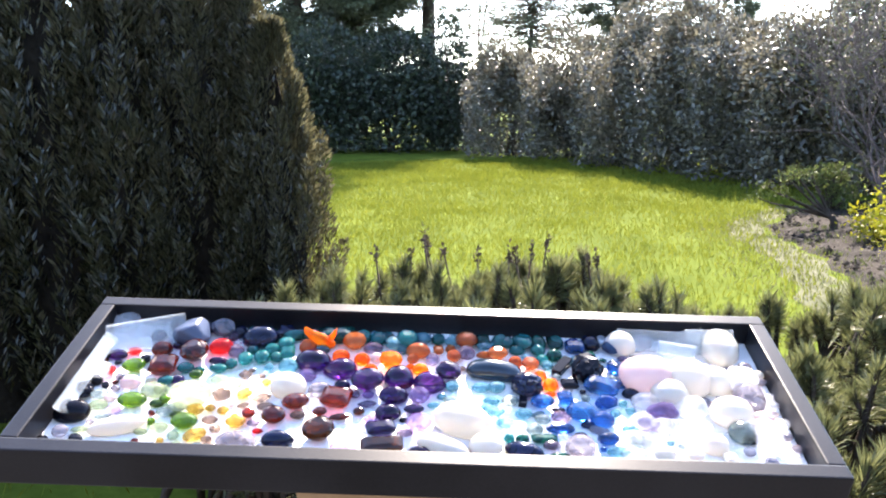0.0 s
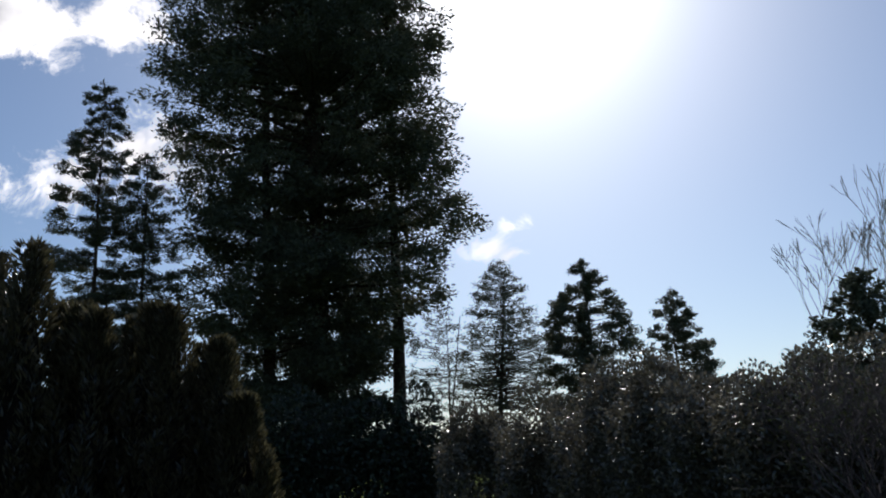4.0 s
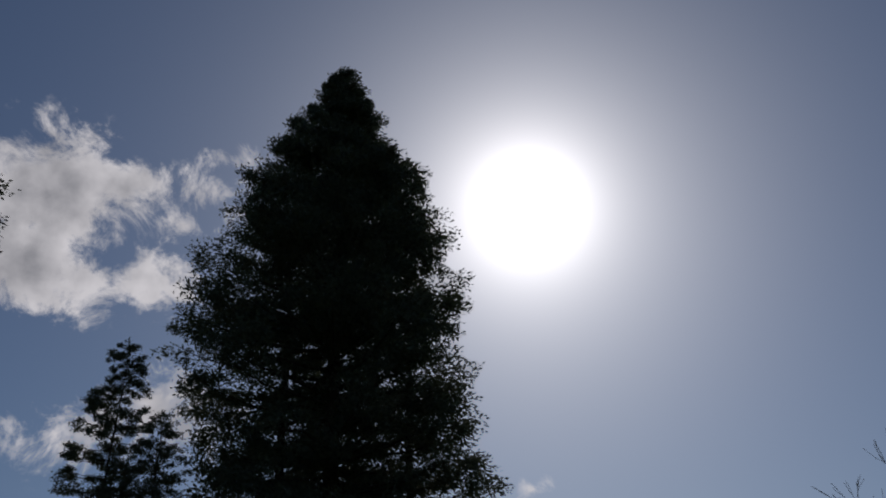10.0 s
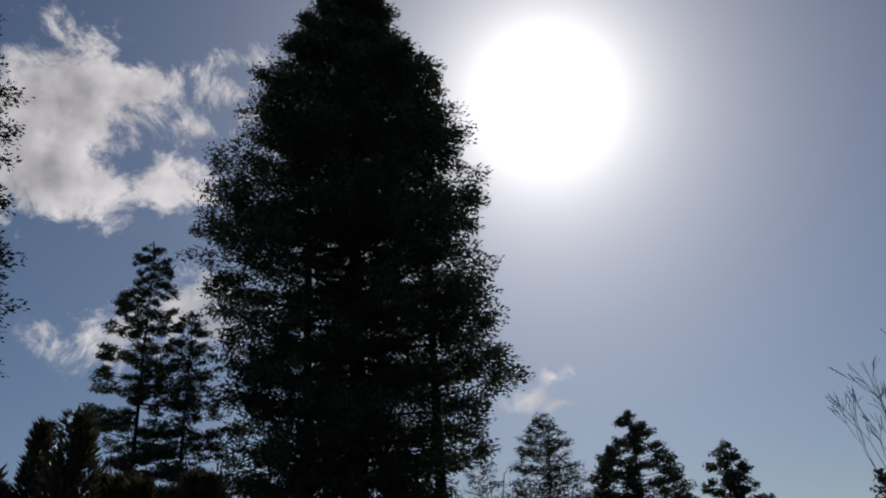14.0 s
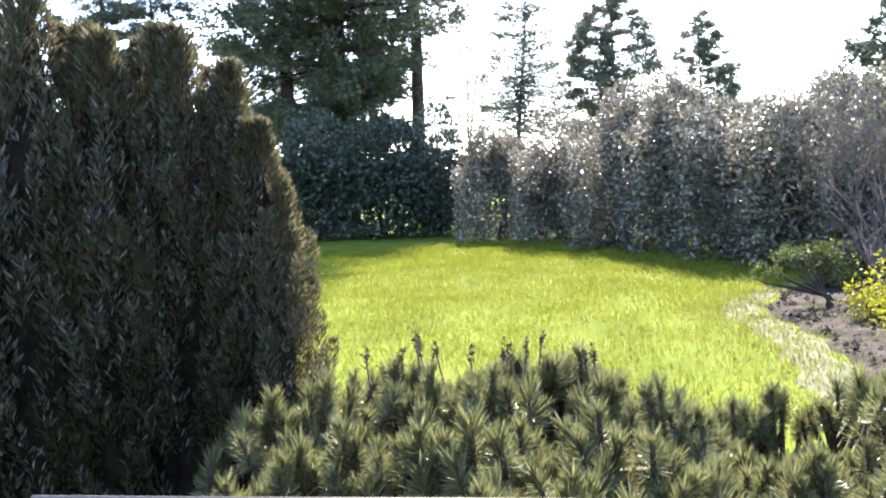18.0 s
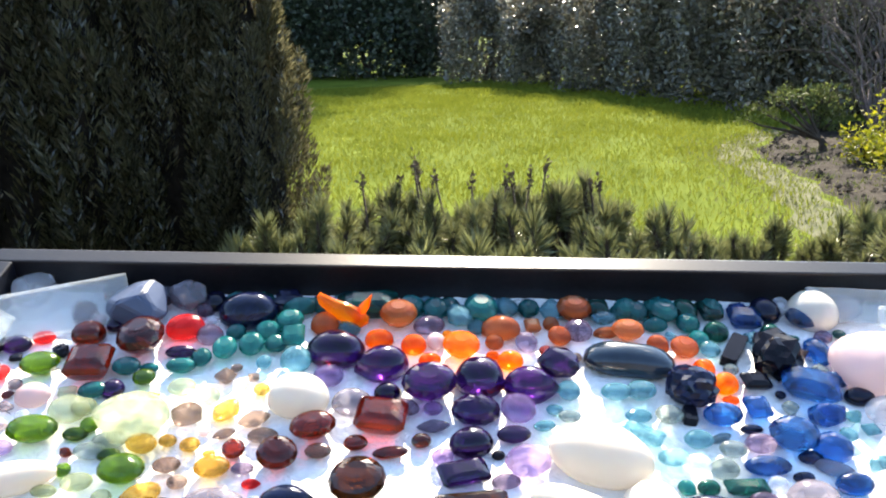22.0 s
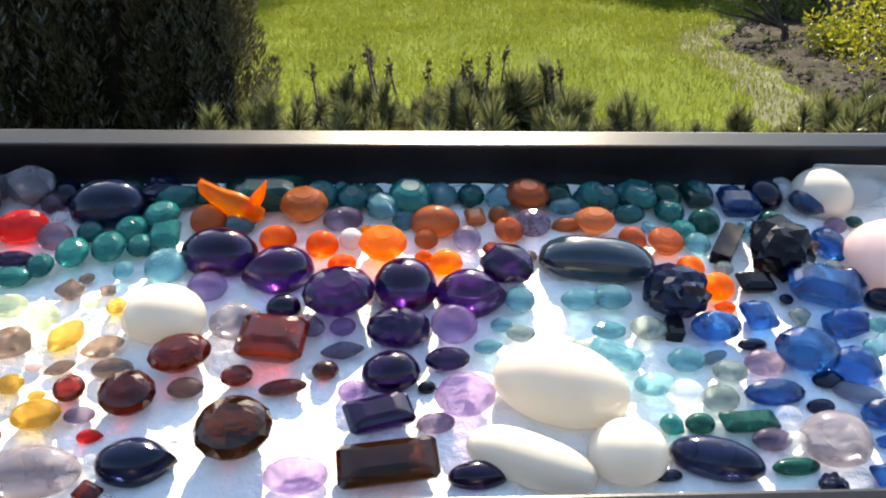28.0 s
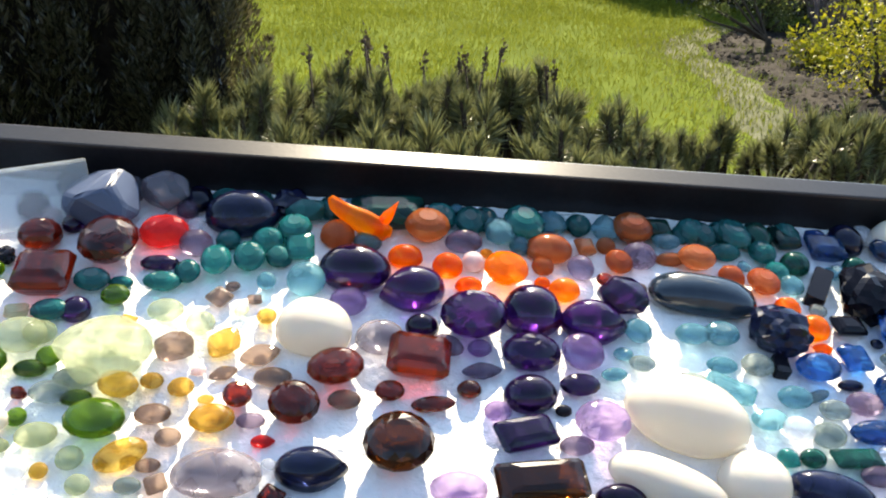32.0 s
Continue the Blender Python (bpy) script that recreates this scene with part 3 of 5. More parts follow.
def gem(kind, cut, x, y, length, breadth, turn=0):
    """One loose stone on the padding; x to the right and y away from the near rim's side, in mm of the tray."""
    global gem_count
    gem_count += 1
    length, breadth = length * SIZE.get(kind, 1.0), breadth * SIZE.get(kind, 1.0)
    a, b = length / 1000 * 0.95, breadth / 1000 * (1.0 if cut == "rect" else 1.04)
    word = CUT_WORD[cut]
    if cut == "cab" and (kind in ("aquamarine", "apatite", "sapphire", "citrine", "peridot", "prehnite", "smoky_topaz", "smoky_quartz", "garnet", "grey_beryl", "grey_spinel", "pale_amethyst", "clear_quartz", "ruby") or kind == "amethyst" and gem_count % 3 == 0):
        cut, word = "dome", "many small facets"
    if cut == "raw" and kind in ("black_onyx", "iolite"):
        cut = "knob"
    ob = new(kind, from_bm(kind, stone_bm(cut, a, b, gem_count, 0.72 if kind == "labradorite" else 1.0 if gem_count % 3 else 0.86), GEM[kind], cut in ("cab", "tearl", "tearr")))
    placed.append((x, y, max(length, breadth) / 2, min(length, breadth) / 2))
    tilt = random.Random(gem_count * 7)
    ob.matrix_world = TRAY @ Matrix.Translation((x / 1000, y / 1000, FLOOR - 0.0004)) @ pose(0, 0, 0, tilt.uniform(-4, 5), tilt.uniform(-4, 4), turn)
    tagged(ob, GEM_LABEL[kind] + ", " + word, "gemstone", "gemstones in the tray")
    return ob


# ---- garden: ground ----
def ground_z(x, y):
    return 0.008 * y + 0.05 * noise.noise(Vector((x * 0.35, y * 0.35, 0))) * min(1, max(0, (y - 3) / 4))


def bed_edge(y):
    """Where the soil bed begins, to the right of the lawn."""
    return float(np.interp(y, [0, 4.0, 4.9, 6.5, 7.8, 9.4, 11, 14], [2.2, 2.45, 2.8, 3.15, 3.42, 3.55, 4.6, 6.5]))


def build_ground():
    xs = np.concatenate([np.linspace(-1500, -20, 9), np.linspace(-12, 12, 97), np.linspace(20, 1500, 9)])
    ys = np.concatenate([np.linspace(-1500, -20, 8), np.linspace(-6, 28, 120), np.linspace(36, 2500, 9)])
    verts = [(x, y, ground_z(x, y) if abs(x) < 15 and -8 < y < 30 else (0.22 if y > 0 else 0)) for y in ys for x in xs]
    n = len(xs)
    faces = [(j * n + i, j * n + i + 1, (j + 1) * n + i + 1, (j + 1) * n + i) for j in range(len(ys) - 1) for i in range(n - 1)]
    ob = new("ground", mesh_of("ground", verts, faces, GRASS_SOIL, True))
    tagged(ob, "green turf and soil of the garden, slightly uneven", "ground", kind="structure")
    # soil bed, and the worn pale strip along the lawn
    for name, mat, lo, hi, lift, label in (("garden_bed", SOIL, 0.0, 6.0, 0.035, "bare brown soil bed with crumbly lumps"), ("worn_edge", GRIT, -0.42, 0.05, 0.012, "worn pale dry strip between lawn and bed")):
        vs, fs = [], []
        rows, cols = 150, 60 if lo == 0 else 14
        for j in range(rows):
            y = 2.5 + j * 9.0 / rows
            for i in range(cols):
                f = i / (cols - 1)
                x = bed_edge(y) + lo + (hi - lo) * f + 0.12 * noise.noise(Vector((y * 2.2, lo, 3)))
                edge = min(1, f * 14, (1 - f) * 14 if lo else 1)
                z = ground_z(x, y) + lift * edge - 0.01 + (0.05 * abs(noise.noise(Vector((x * 4, y * 4, 0)))) + 0.03 * noise.noise(Vector((x * 11, y * 11, 5)))) * edge * (1 if lo == 0 else 0.3)
                vs.append((x, y, z))
        for j in range(rows - 1):
            for i in range(cols - 1):
                fs.append((j * cols + i, j * cols + i + 1, (j + 1) * cols + i + 1, (j + 1) * cols + i))
        tagged(new(name, mesh_of(name, vs, fs, mat, True)), label, "soil", kind="structure")


build_ground()


# ---- plants ----
def leaf_mesh(name, base, axis, side, length, width, mat, fold=0.25):
    """Leaves as folded diamonds: one row each of base, axis and side vectors, lengths and widths."""
    n = len(base)
    nrm = np.cross(axis, side)
    mid = base + axis * (length * 0.45)[:, None]
    v = np.empty((n, 4, 3), np.float32)
    v[:, 0] = base
    v[:, 1] = mid + side * (width * 0.5)[:, None] + nrm * (width * fold)[:, None]
    v[:, 2] = base + axis * length[:, None]
    v[:, 3] = mid - side * (width * 0.5)[:, None] + nrm * (width * fold)[:, None]
    me = bpy.data.meshes.new(name)
    me.vertices.add(n * 4)
    me.vertices.foreach_set("co", v.ravel())
    idx = np.arange(n)[:, None] * 4 + np.array([0, 1, 2, 0, 2, 3])
    me.loops.add(n * 6)
    me.loops.foreach_set("vertex_index", idx.ravel().astype(np.int32))
    me.polygons.add(n * 2)
    me.polygons.foreach_set("loop_start", np.arange(0, n * 6, 3, dtype=np.int32))
    me.update(calc_edges=True)
    me.materials.append(mat)
    return me


def unit(v):
    return v / np.maximum(np.linalg.norm(v, axis=1, keepdims=True), 1e-9)


def sides_for(axis, rng):
    return unit(np.cross(axis, rng.normal(size=axis.shape)))


def tube_mesh(name, lines, mat, seg=6):
    """Branches: each line is a list of (point, radius)."""
    vs, fs = [], []
    for line in lines:
        first = None
        for i, (p, r) in enumerate(line):
            p, r = Vector([float(c) for c in p]), float(r)
            q = Vector(line[min(i + 1, len(line) - 1)][0]) - Vector(line[max(i - 1, 0)][0])
            q = q.normalized() if q.length else Vector((0, 0, 1))
            s = q.cross(Vector((0.31, 0.83, 0.46))).normalized()
            u = q.cross(s)
            k = len(vs)
            for j in range(seg):
                a = 2 * math.pi * j / seg
                vs.append(p + r * (math.cos(a) * s + math.sin(a) * u))
            if first is not None:
                for j in range(seg):
                    fs.append((first + j, first + (j + 1) % seg, k + (j + 1) % seg, k + j))
            first = k
        fs.append(tuple(range(first, first + seg)))
    return mesh_of(name, [tuple(v) for v in vs], fs, mat, True)


def child(name, me, parent, label=""):
    ob = new(name, me)
    ob.parent = parent
    if label:
        tagged(ob, label)
    return ob


def plant(name, label, category, group=""):
    return tagged(new(name), label, category, group)


def conifer(name, label, trunks, spires, spray, seed, group="", mat=CONIFER, frond=(0.34, 0.26), tuftiness=1.15, far=1.0):
    """A conifer. trunks: (x, y, radius, height, lean). spires: (x, y, z0, z1, profile of (z, left, right), branches, sprays a branch).
    frond: half breadth and half thickness of the foliage along a limb a metre long or more."""
    rng = np.random.default_rng(seed)
    tree = plant(name, label, "tree", group)
    tree.location = (trunks[0][0], trunks[0][1], 0)
    ox, oy = trunks[0][0], trunks[0][1]
    for x, y, r, h, lean in trunks:
        pts = [((x - ox + lean * k / 10 + 0.15 * r * math.sin(k * 1.7 + seed), y - oy, h * k / 10), max(0.02, r * (1 + 0.5 * math.exp(-k * 1.4)) * (1 - k / 10.4))) for k in range(11)]
        child("trunk", tube_mesh("trunk", [pts], BARK, 10), tree)
    base, axis, size, limbs = [], [], [], []
    for x, y, z0, z1, profile, branches, per in spires:
        zz = [p[0] for p in profile]
        ll, rr = [p[1] for p in profile], [p[2] for p in profile]
        for b in range(branches):
            f = (b + rng.random()) / branches
            z = z0 + (z1 - z0) * f ** 0.97
            az = rng.uniform(0, 2 * math.pi)
            left, right = np.interp(z, zz, ll), np.interp(z, zz, rr)
            w = 0.5 + 0.5 * math.cos(az)
            reach = max(0.22, (left * (1 - w) + right * w) * rng.uniform(0.76, 1.0))
            d = np.array([math.cos(az), math.sin(az), 0])
            across = np.array([-d[1], d[0], 0])
            droop = rng.uniform(0.16, 0.34) * (1 - 0.8 * f)
            def at(s):
                # out, down, and up again at the tip
                s = np.asarray(s, float)[..., None]
                return np.array([x - ox, y - oy, z]) + d * reach * s + np.array([0, 0, 1.0]) * reach * (0.30 * f * s - droop * s + (droop + 0.10) * 0.55 * s ** 4)
            limbs.append([(at(q), max(0.012, 0.015 * reach * (1.05 - q))) for q in (0, 0.3, 0.6, 0.85, 1.0)])
            k = max(14, int(per * min(1, reach / 3.2)))
            # tufts along the limb, thick towards the tip, each a rounded pad of short sprays
            tufts = max(3, int(2.0 + reach * tuftiness))
            ts = np.clip(1 - rng.random(tufts) ** 1.35 * 0.88, 0.06, 1.0)
            ts[0] = 1.0
            pick = rng.integers(0, tufts, k)
            fat = min(1.0, 0.30 + 0.24 * reach) * (0.75 + 0.5 * rng.random(tufts))
            side_off = rng.normal(size=tufts) * 0.16 * reach * ts * 0.75
            centre = at(ts) + across * side_off[:, None] + np.array([0, 0, 1.0]) * (rng.normal(size=tufts) * 0.05 * reach ** 0.5)[:, None]
            ball = unit(rng.normal(size=(k, 3))) * (rng.random(k) ** 0.55)[:, None]
            off = d * (ball[:, :1] * frond[0] * 1.35) + across * (ball[:, 1:2] * frond[0] * 1.1) + np.array([0, 0, 1.0]) * (ball[:, 2:] * frond[1])
            base.append(centre[pick] + off * fat[pick][:, None])
            axis.append(unit(d * 0.75 + ball * 0.8 + rng.normal(size=(k, 3)) * 0.35 + np.array([0, 0, -0.12])))
            size.append(spray * rng.uniform(0.75, 1.25, size=k))
    base, axis, size = np.concatenate(base), np.concatenate(axis), np.concatenate(size)
    side = sides_for(axis, rng)
    for line in limbs[:300]:
        child("limb", tube_mesh("limb", [line], BARK, 4), tree)
    if len(limbs) > 300:
        tagged(child("limb_mass", tube_mesh("limb_mass", limbs[300:], BARK, 4), tree), "many thin dark upper limbs", kind="stuff")
    child("crown", leaf_mesh("crown", base, axis, side, size, size * 0.46, mat), tree)
    # set farther off by this factor, and larger with it
    tree.location = (ox * far, oy * far, 1.55 * (1 - far))
    tree.scale = (far, far, far)
    return tree


REDWOOD = [(3.4, 3.0, 2.4), (6.0, 4.0, 3.0), (7.4, 4.6, 3.4), (8.6, 5.0, 5.6), (9.9, 5.2, 6.4), (11.0, 4.9, 6.2), (12.5, 5.2, 5.9), (13.6, 5.6, 5.7), (15.4, 7.4, 5.5), (16.7, 6.9, 5.3), (18.3, 6.5, 5.4), (19.7, 6.3, 5.2), (21.7, 5.3, 4.9), (23.4, 4.5, 4.4), (25.7, 3.9, 3.2), (27.5, 2.9, 2.0), (29.3, 1.8, 1.7), (31, 1.1, 1.1), (32.4, 0.75, 0.75), (33.4, 0.2, 0.2)]
conifer("giant_redwood", "towering dark redwood with tiered drooping branches against the sky", [(-3.6, 32, 0.50, 32.8, 0), (-5.45, 32.3, 0.30, 27.5, -0.4), (-0.55, 32.6, 0.30, 26, 0.1)],
        [(-3.6, 32, 3.4, 33.2, REDWOOD, 580, 800), (-0.45, 32.2, 17, 27.6, [(17, 2.0, 2.0), (22, 1.6, 1.5), (25.5, 0.9, 0.9), (27.7, 0.15, 0.15)], 60, 420), (-6.1, 32.2, 18, 29.3, [(18, 2.6, 2.0), (23, 1.9, 1.8), (26, 1.3, 1.3), (29.3, 0.2, 0.2)], 60, 420)], 0.165, 3, frond=(0.56, 0.34), tuftiness=1.3, far=1.35)
SLIM = [(6, 2.5, 2.5), (10, 2.4, 2.3), (13, 2.1, 1.9), (16, 1.5, 1.3), (17.6, 1.05, 1.0), (19.0, 0.75, 0.75), (19.9, 0.15, 0.15)]
conifer("young_redwood", "slender dark redwood with sparse tiered branches", [(-13.85, 36, 0.17, 19.6, 0.05)], [(-13.85, 36, 6, 19.8, SLIM, 210, 520)], 0.125, 5, "slender redwoods", frond=(0.42, 0.15))
conifer("young_redwood", "slender dark redwood with sparse tiered branches", [(-11.8, 36.2, 0.15, 16.2, 0.05)], [(-11.8, 36.2, 5, 16.4, [(5, 2.0, 2.0), (9, 1.9, 1.9), (13, 1.5, 1.5), (15, 0.9, 0.9), (16.4, 0.2, 0.2)], 170, 430)], 0.125, 6, "slender redwoods", frond=(0.42, 0.15))
conifer("young_redwood", "dark redwood at the garden's edge, only its side seen", [(-16.4, 22, 0.3, 24, 0)], [(-16.4, 22, 5, 24, [(5, 3, 3.6), (12, 3, 3.5), (15, 2.6, 3.0), (19, 2.2, 2.3), (22, 1.3, 1.3), (24, 0.2, 0.2)], 150, 380)], 0.165, 7, "slender redwoods", frond=(0.5, 0.3))
conifer("airy_pine", "airy grey green pine with bare lower limbs", [(3.3, 36, 0.15, 10.2, 1.0), (1.5, 36.5, 0.10, 8.0, 0.1), (1.1, 36.3, 0.08, 8.2, 1.1)], [(4.0, 36, 4.2, 10.5, [(4.2, 2.5, 2.0), (6.5, 1.9, 1.7), (8.8, 1.3, 1.2), (9.8, 0.7, 0.6), (10.5, 0.15, 0.15)], 250, 230), (1.2, 36.4, 2.8, 8.6, [(2.8, 2.0, 1.8), (6, 1.6, 1.6), (8.6, 0.5, 0.5)], 110, 190), (3.6, 36, 2.6, 6.4, [(2.6, 2.4, 2.6), (6.4, 2.2, 2.2)], 90, 70)], 0.095, 8, "pines behind the hedge", frond=(0.40, 0.24))
conifer("small_pine", "dark bushy pine behind the hedge", [(8.3, 38, 0.16, 10.4, 0)], [(8.25, 38, 3, 10.9, [(3, 2.4, 2.8), (6, 2.3, 2.7), (8.0, 1.9, 1.8), (9.5, 0.95, 0.95), (11, 0.15, 0.15)], 150, 600)], 0.135, 9, "pines behind the hedge", frond=(0.42, 0.24))
conifer("small_pine", "dark bushy pine behind the hedge", [(13.5, 42, 0.16, 9.6, 0)], [(13.5, 42, 3, 10.0, [(3, 2.2, 2.4), (6.4, 1.7, 1.8), (8.4, 1.1, 1.1), (10, 0.15, 0.15)], 130, 540)], 0.135, 10, "pines behind the hedge", frond=(0.42, 0.24))
conifer("dark_fir", "dense dark fir beside the bare tree", [(12.8, 22.5, 0.2, 6.1, 0)], [(12.8, 22.5, 0.8, 6.4, [(0.8, 3.0, 3.0), (3.2, 2.5, 2.2), (4.6, 1.6, 1.3), (6.4, 0.2, 0.2)], 140, 460)], 0.14, 11, frond=(0.36, 0.26))


def bare_tree(name, label, x, y, h, spread, seed, depth=5, mat=PALE_BARK, r0=0.06, n0=3, twig=0.006, buds=None):
    """A leafless tree: limbs fork again and again."""
    rnd = random.Random(seed)
    tree = plant(name, label, "tree")
    tree.location = (x, y, ground_z(x, y))
    lines, ends = [], []
    def grow(p, d, length, r, k):
        line, q = [(tuple(p), r)], Vector(p)
        for s in range(3):
            d = (d + Vector((rnd.gauss(0, 0.13), rnd.gauss(0, 0.13), rnd.gauss(0.05, 0.06)))).normalized()
            q = q + d * length / 3
            line.append((tuple(q), max(twig, r * (1 - 0.14 * (s + 1)))))
        lines.append(line)
        ends.append(q.copy())
        if k:
            for _ in range(rnd.choice((2, 2, 3))):
                e = (d + Vector((rnd.gauss(0, spread), rnd.gauss(0, spread), rnd.gauss(0.12, spread * 0.6)))).normalized()
                grow(q, e, length * rnd.uniform(0.6, 0.85), max(twig, r * 0.58), k - 1)
    for i in range(n0):
        a = 2 * math.pi * (i + rnd.random() * 0.5) / n0
        grow(Vector((0.05 * math.cos(a), 0.05 * math.sin(a), -0.05)), Vector((0.35 * math.cos(a), 0.35 * math.sin(a), 1)).normalized(), h * 0.32, r0, depth)
    child("branchwork", tube_mesh("branchwork", lines, mat, 4), tree)
    if buds:
        rng = np.random.default_rng(seed)
        base = np.repeat(np.array([tuple(e) for e in ends]), buds[1], axis=0)
        base = base + rng.normal(size=base.shape) * buds[2]
        axis = unit(rng.normal(size=base.shape) + np.array([0, 0, 0.4]))
        size = buds[3] * rng.uniform(0.6, 1.3, size=len(base))
        child("foliage", leaf_mesh("foliage", base, axis, sides_for(axis, rng), size, size * 0.5, buds[0]), tree)
    return tree


bare_tree("bare_tree", "leafless pale tree with fine upright twigs", 13.6, 24, 7.8, 0.26, 4, 6, PALE_BARK, 0.055, 5, 0.006)


def leafy_shrub(name, label, x, y, rx, ry, h, count, size, mat, seed, group="", z0=0.15, low_fill=0.22, lobes=9):
    """A broadleaf shrub: stems and a crown of leaves gathered in uneven lobes."""
    rng = np.random.default_rng(seed)
    tree = plant(name, label, "shrub", group)
    gz = ground_z(x, y)
    tree.location = (x, y, gz)
    cen, rad = [], []
    for i in range(lobes):
        a, f = rng.uniform(0, 2 * math.pi), rng.random() ** 0.5
        zz = h * rng.uniform(0.22, 0.92)
        cen.append((rx * 0.62 * f * math.cos(a), ry * 0.62 * f * math.sin(a), zz))
        rad.append((rx * rng.uniform(0.34, 0.55), ry * rng.uniform(0.34, 0.55), h * rng.uniform(0.14, 0.26)))
    cen, rad = np.array(cen), np.array(rad)
    pick = rng.integers(0, lobes, count)
    d = unit(rng.normal(size=(count, 3)))
    base = cen[pick] + d * rad[pick] * (1 - 0.35 * rng.random((count, 1)) ** 2)
    low = rng.random(count) < low_fill
    base[low] = np.stack([rng.uniform(-rx, rx, low.sum()) * 0.95, rng.uniform(-ry, ry, low.sum()) * 0.95, rng.uniform(z0 * 0.3, h * 0.7, low.sum())], 1)
    axis = unit(d * 0.7 + rng.normal(size=(count, 3)) * 0.6 + np.array([0, 0, 0.15]))
    s = size * rng.uniform(0.6, 1.25, count)
    child("crown", leaf_mesh("crown", base, axis, sides_for(axis, rng), s, s * 0.5, mat), tree)
    rnd = random.Random(seed)
    for i in range(7):
        c = cen[i % lobes]
        stem = [((rnd.uniform(-0.15, 0.15) * rx, rnd.uniform(-0.15, 0.15) * ry, -0.05), 0.02 + 0.008 * h), ((c[0] * 0.5, c[1] * 0.5, c[2] * 0.5), 0.015 + 0.005 * h), (tuple(c), 0.008)]
        child("stem", tube_mesh("stem", [stem], BARK, 5), tree)
    return tree


HEDGE_WORDS = "tall evergreen hedge shrub with small glossy leaves glinting"
leafy_shrub("hedge_shrub", HEDGE_WORDS, 1.95, 23.9, 1.5, 1.3, 2.95, 16500, 0.12, HEDGE, 21, "hedge along the lawn", low_fill=0.42, lobes=12)
leafy_shrub("hedge_shrub", HEDGE_WORDS, 3.3, 21.5, 1.4, 1.2, 3.35, 16500, 0.12, HEDGE, 22, "hedge along the lawn", low_fill=0.42, lobes=12)
leafy_shrub("hedge_shrub", HEDGE_WORDS, 4.27, 19.2, 1.35, 1.2, 3.7, 16500, 0.115, HEDGE, 23, "hedge along the lawn", low_fill=0.42, lobes=12)
leafy_shrub("hedge_shrub", HEDGE_WORDS, 4.96, 17.2, 1.25, 1.15, 3.6, 16500, 0.11, HEDGE, 24, "hedge along the lawn", low_fill=0.42, lobes=12)
leafy_shrub("hedge_shrub", HEDGE_WORDS, 5.5, 15.5, 1.2, 1.1, 3.4, 16500, 0.105, HEDGE, 25, "hedge along the lawn", low_fill=0.42, lobes=12)
leafy_shrub("hedge_shrub", HEDGE_WORDS, 5.95, 13.9, 1.15, 1.1, 3.2, 16500, 0.10, HEDGE, 26, "hedge along the lawn", low_fill=0.42, lobes=12)
leafy_shrub("hedge_shrub", HEDGE_WORDS, 6.7, 12.75, 1.2, 1.1, 3.05, 15000, 0.10, HEDGE, 27, "hedge along the lawn", low_fill=0.42, lobes=12)
leafy_shrub("hedge_shrub", HEDGE_WORDS, 8.1, 12.4, 1.3, 1.1, 2.95, 13500, 0.10, HEDGE, 28, "hedge along the lawn", low_fill=0.42, lobes=12)
leafy_shrub("hedge_shrub", HEDGE_WORDS, 9.9, 13.7, 1.5, 1.2, 3.2, 12000, 0.11, HEDGE, 29, "hedge along the lawn", low_fill=0.42, lobes=12)
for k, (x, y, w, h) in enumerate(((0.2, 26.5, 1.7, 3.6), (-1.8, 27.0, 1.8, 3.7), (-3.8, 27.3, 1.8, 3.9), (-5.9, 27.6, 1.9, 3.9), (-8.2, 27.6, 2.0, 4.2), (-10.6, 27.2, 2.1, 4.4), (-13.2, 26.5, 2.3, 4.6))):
    leafy_shrub("shade_shrub", "dark dense evergreen shrub in deep shade under the redwood", x, y, w, 1.5, h, 9000, 0.17, SHADED_LEAF, 40 + k, "shaded shrubs under the redwood", low_fill=0.45)


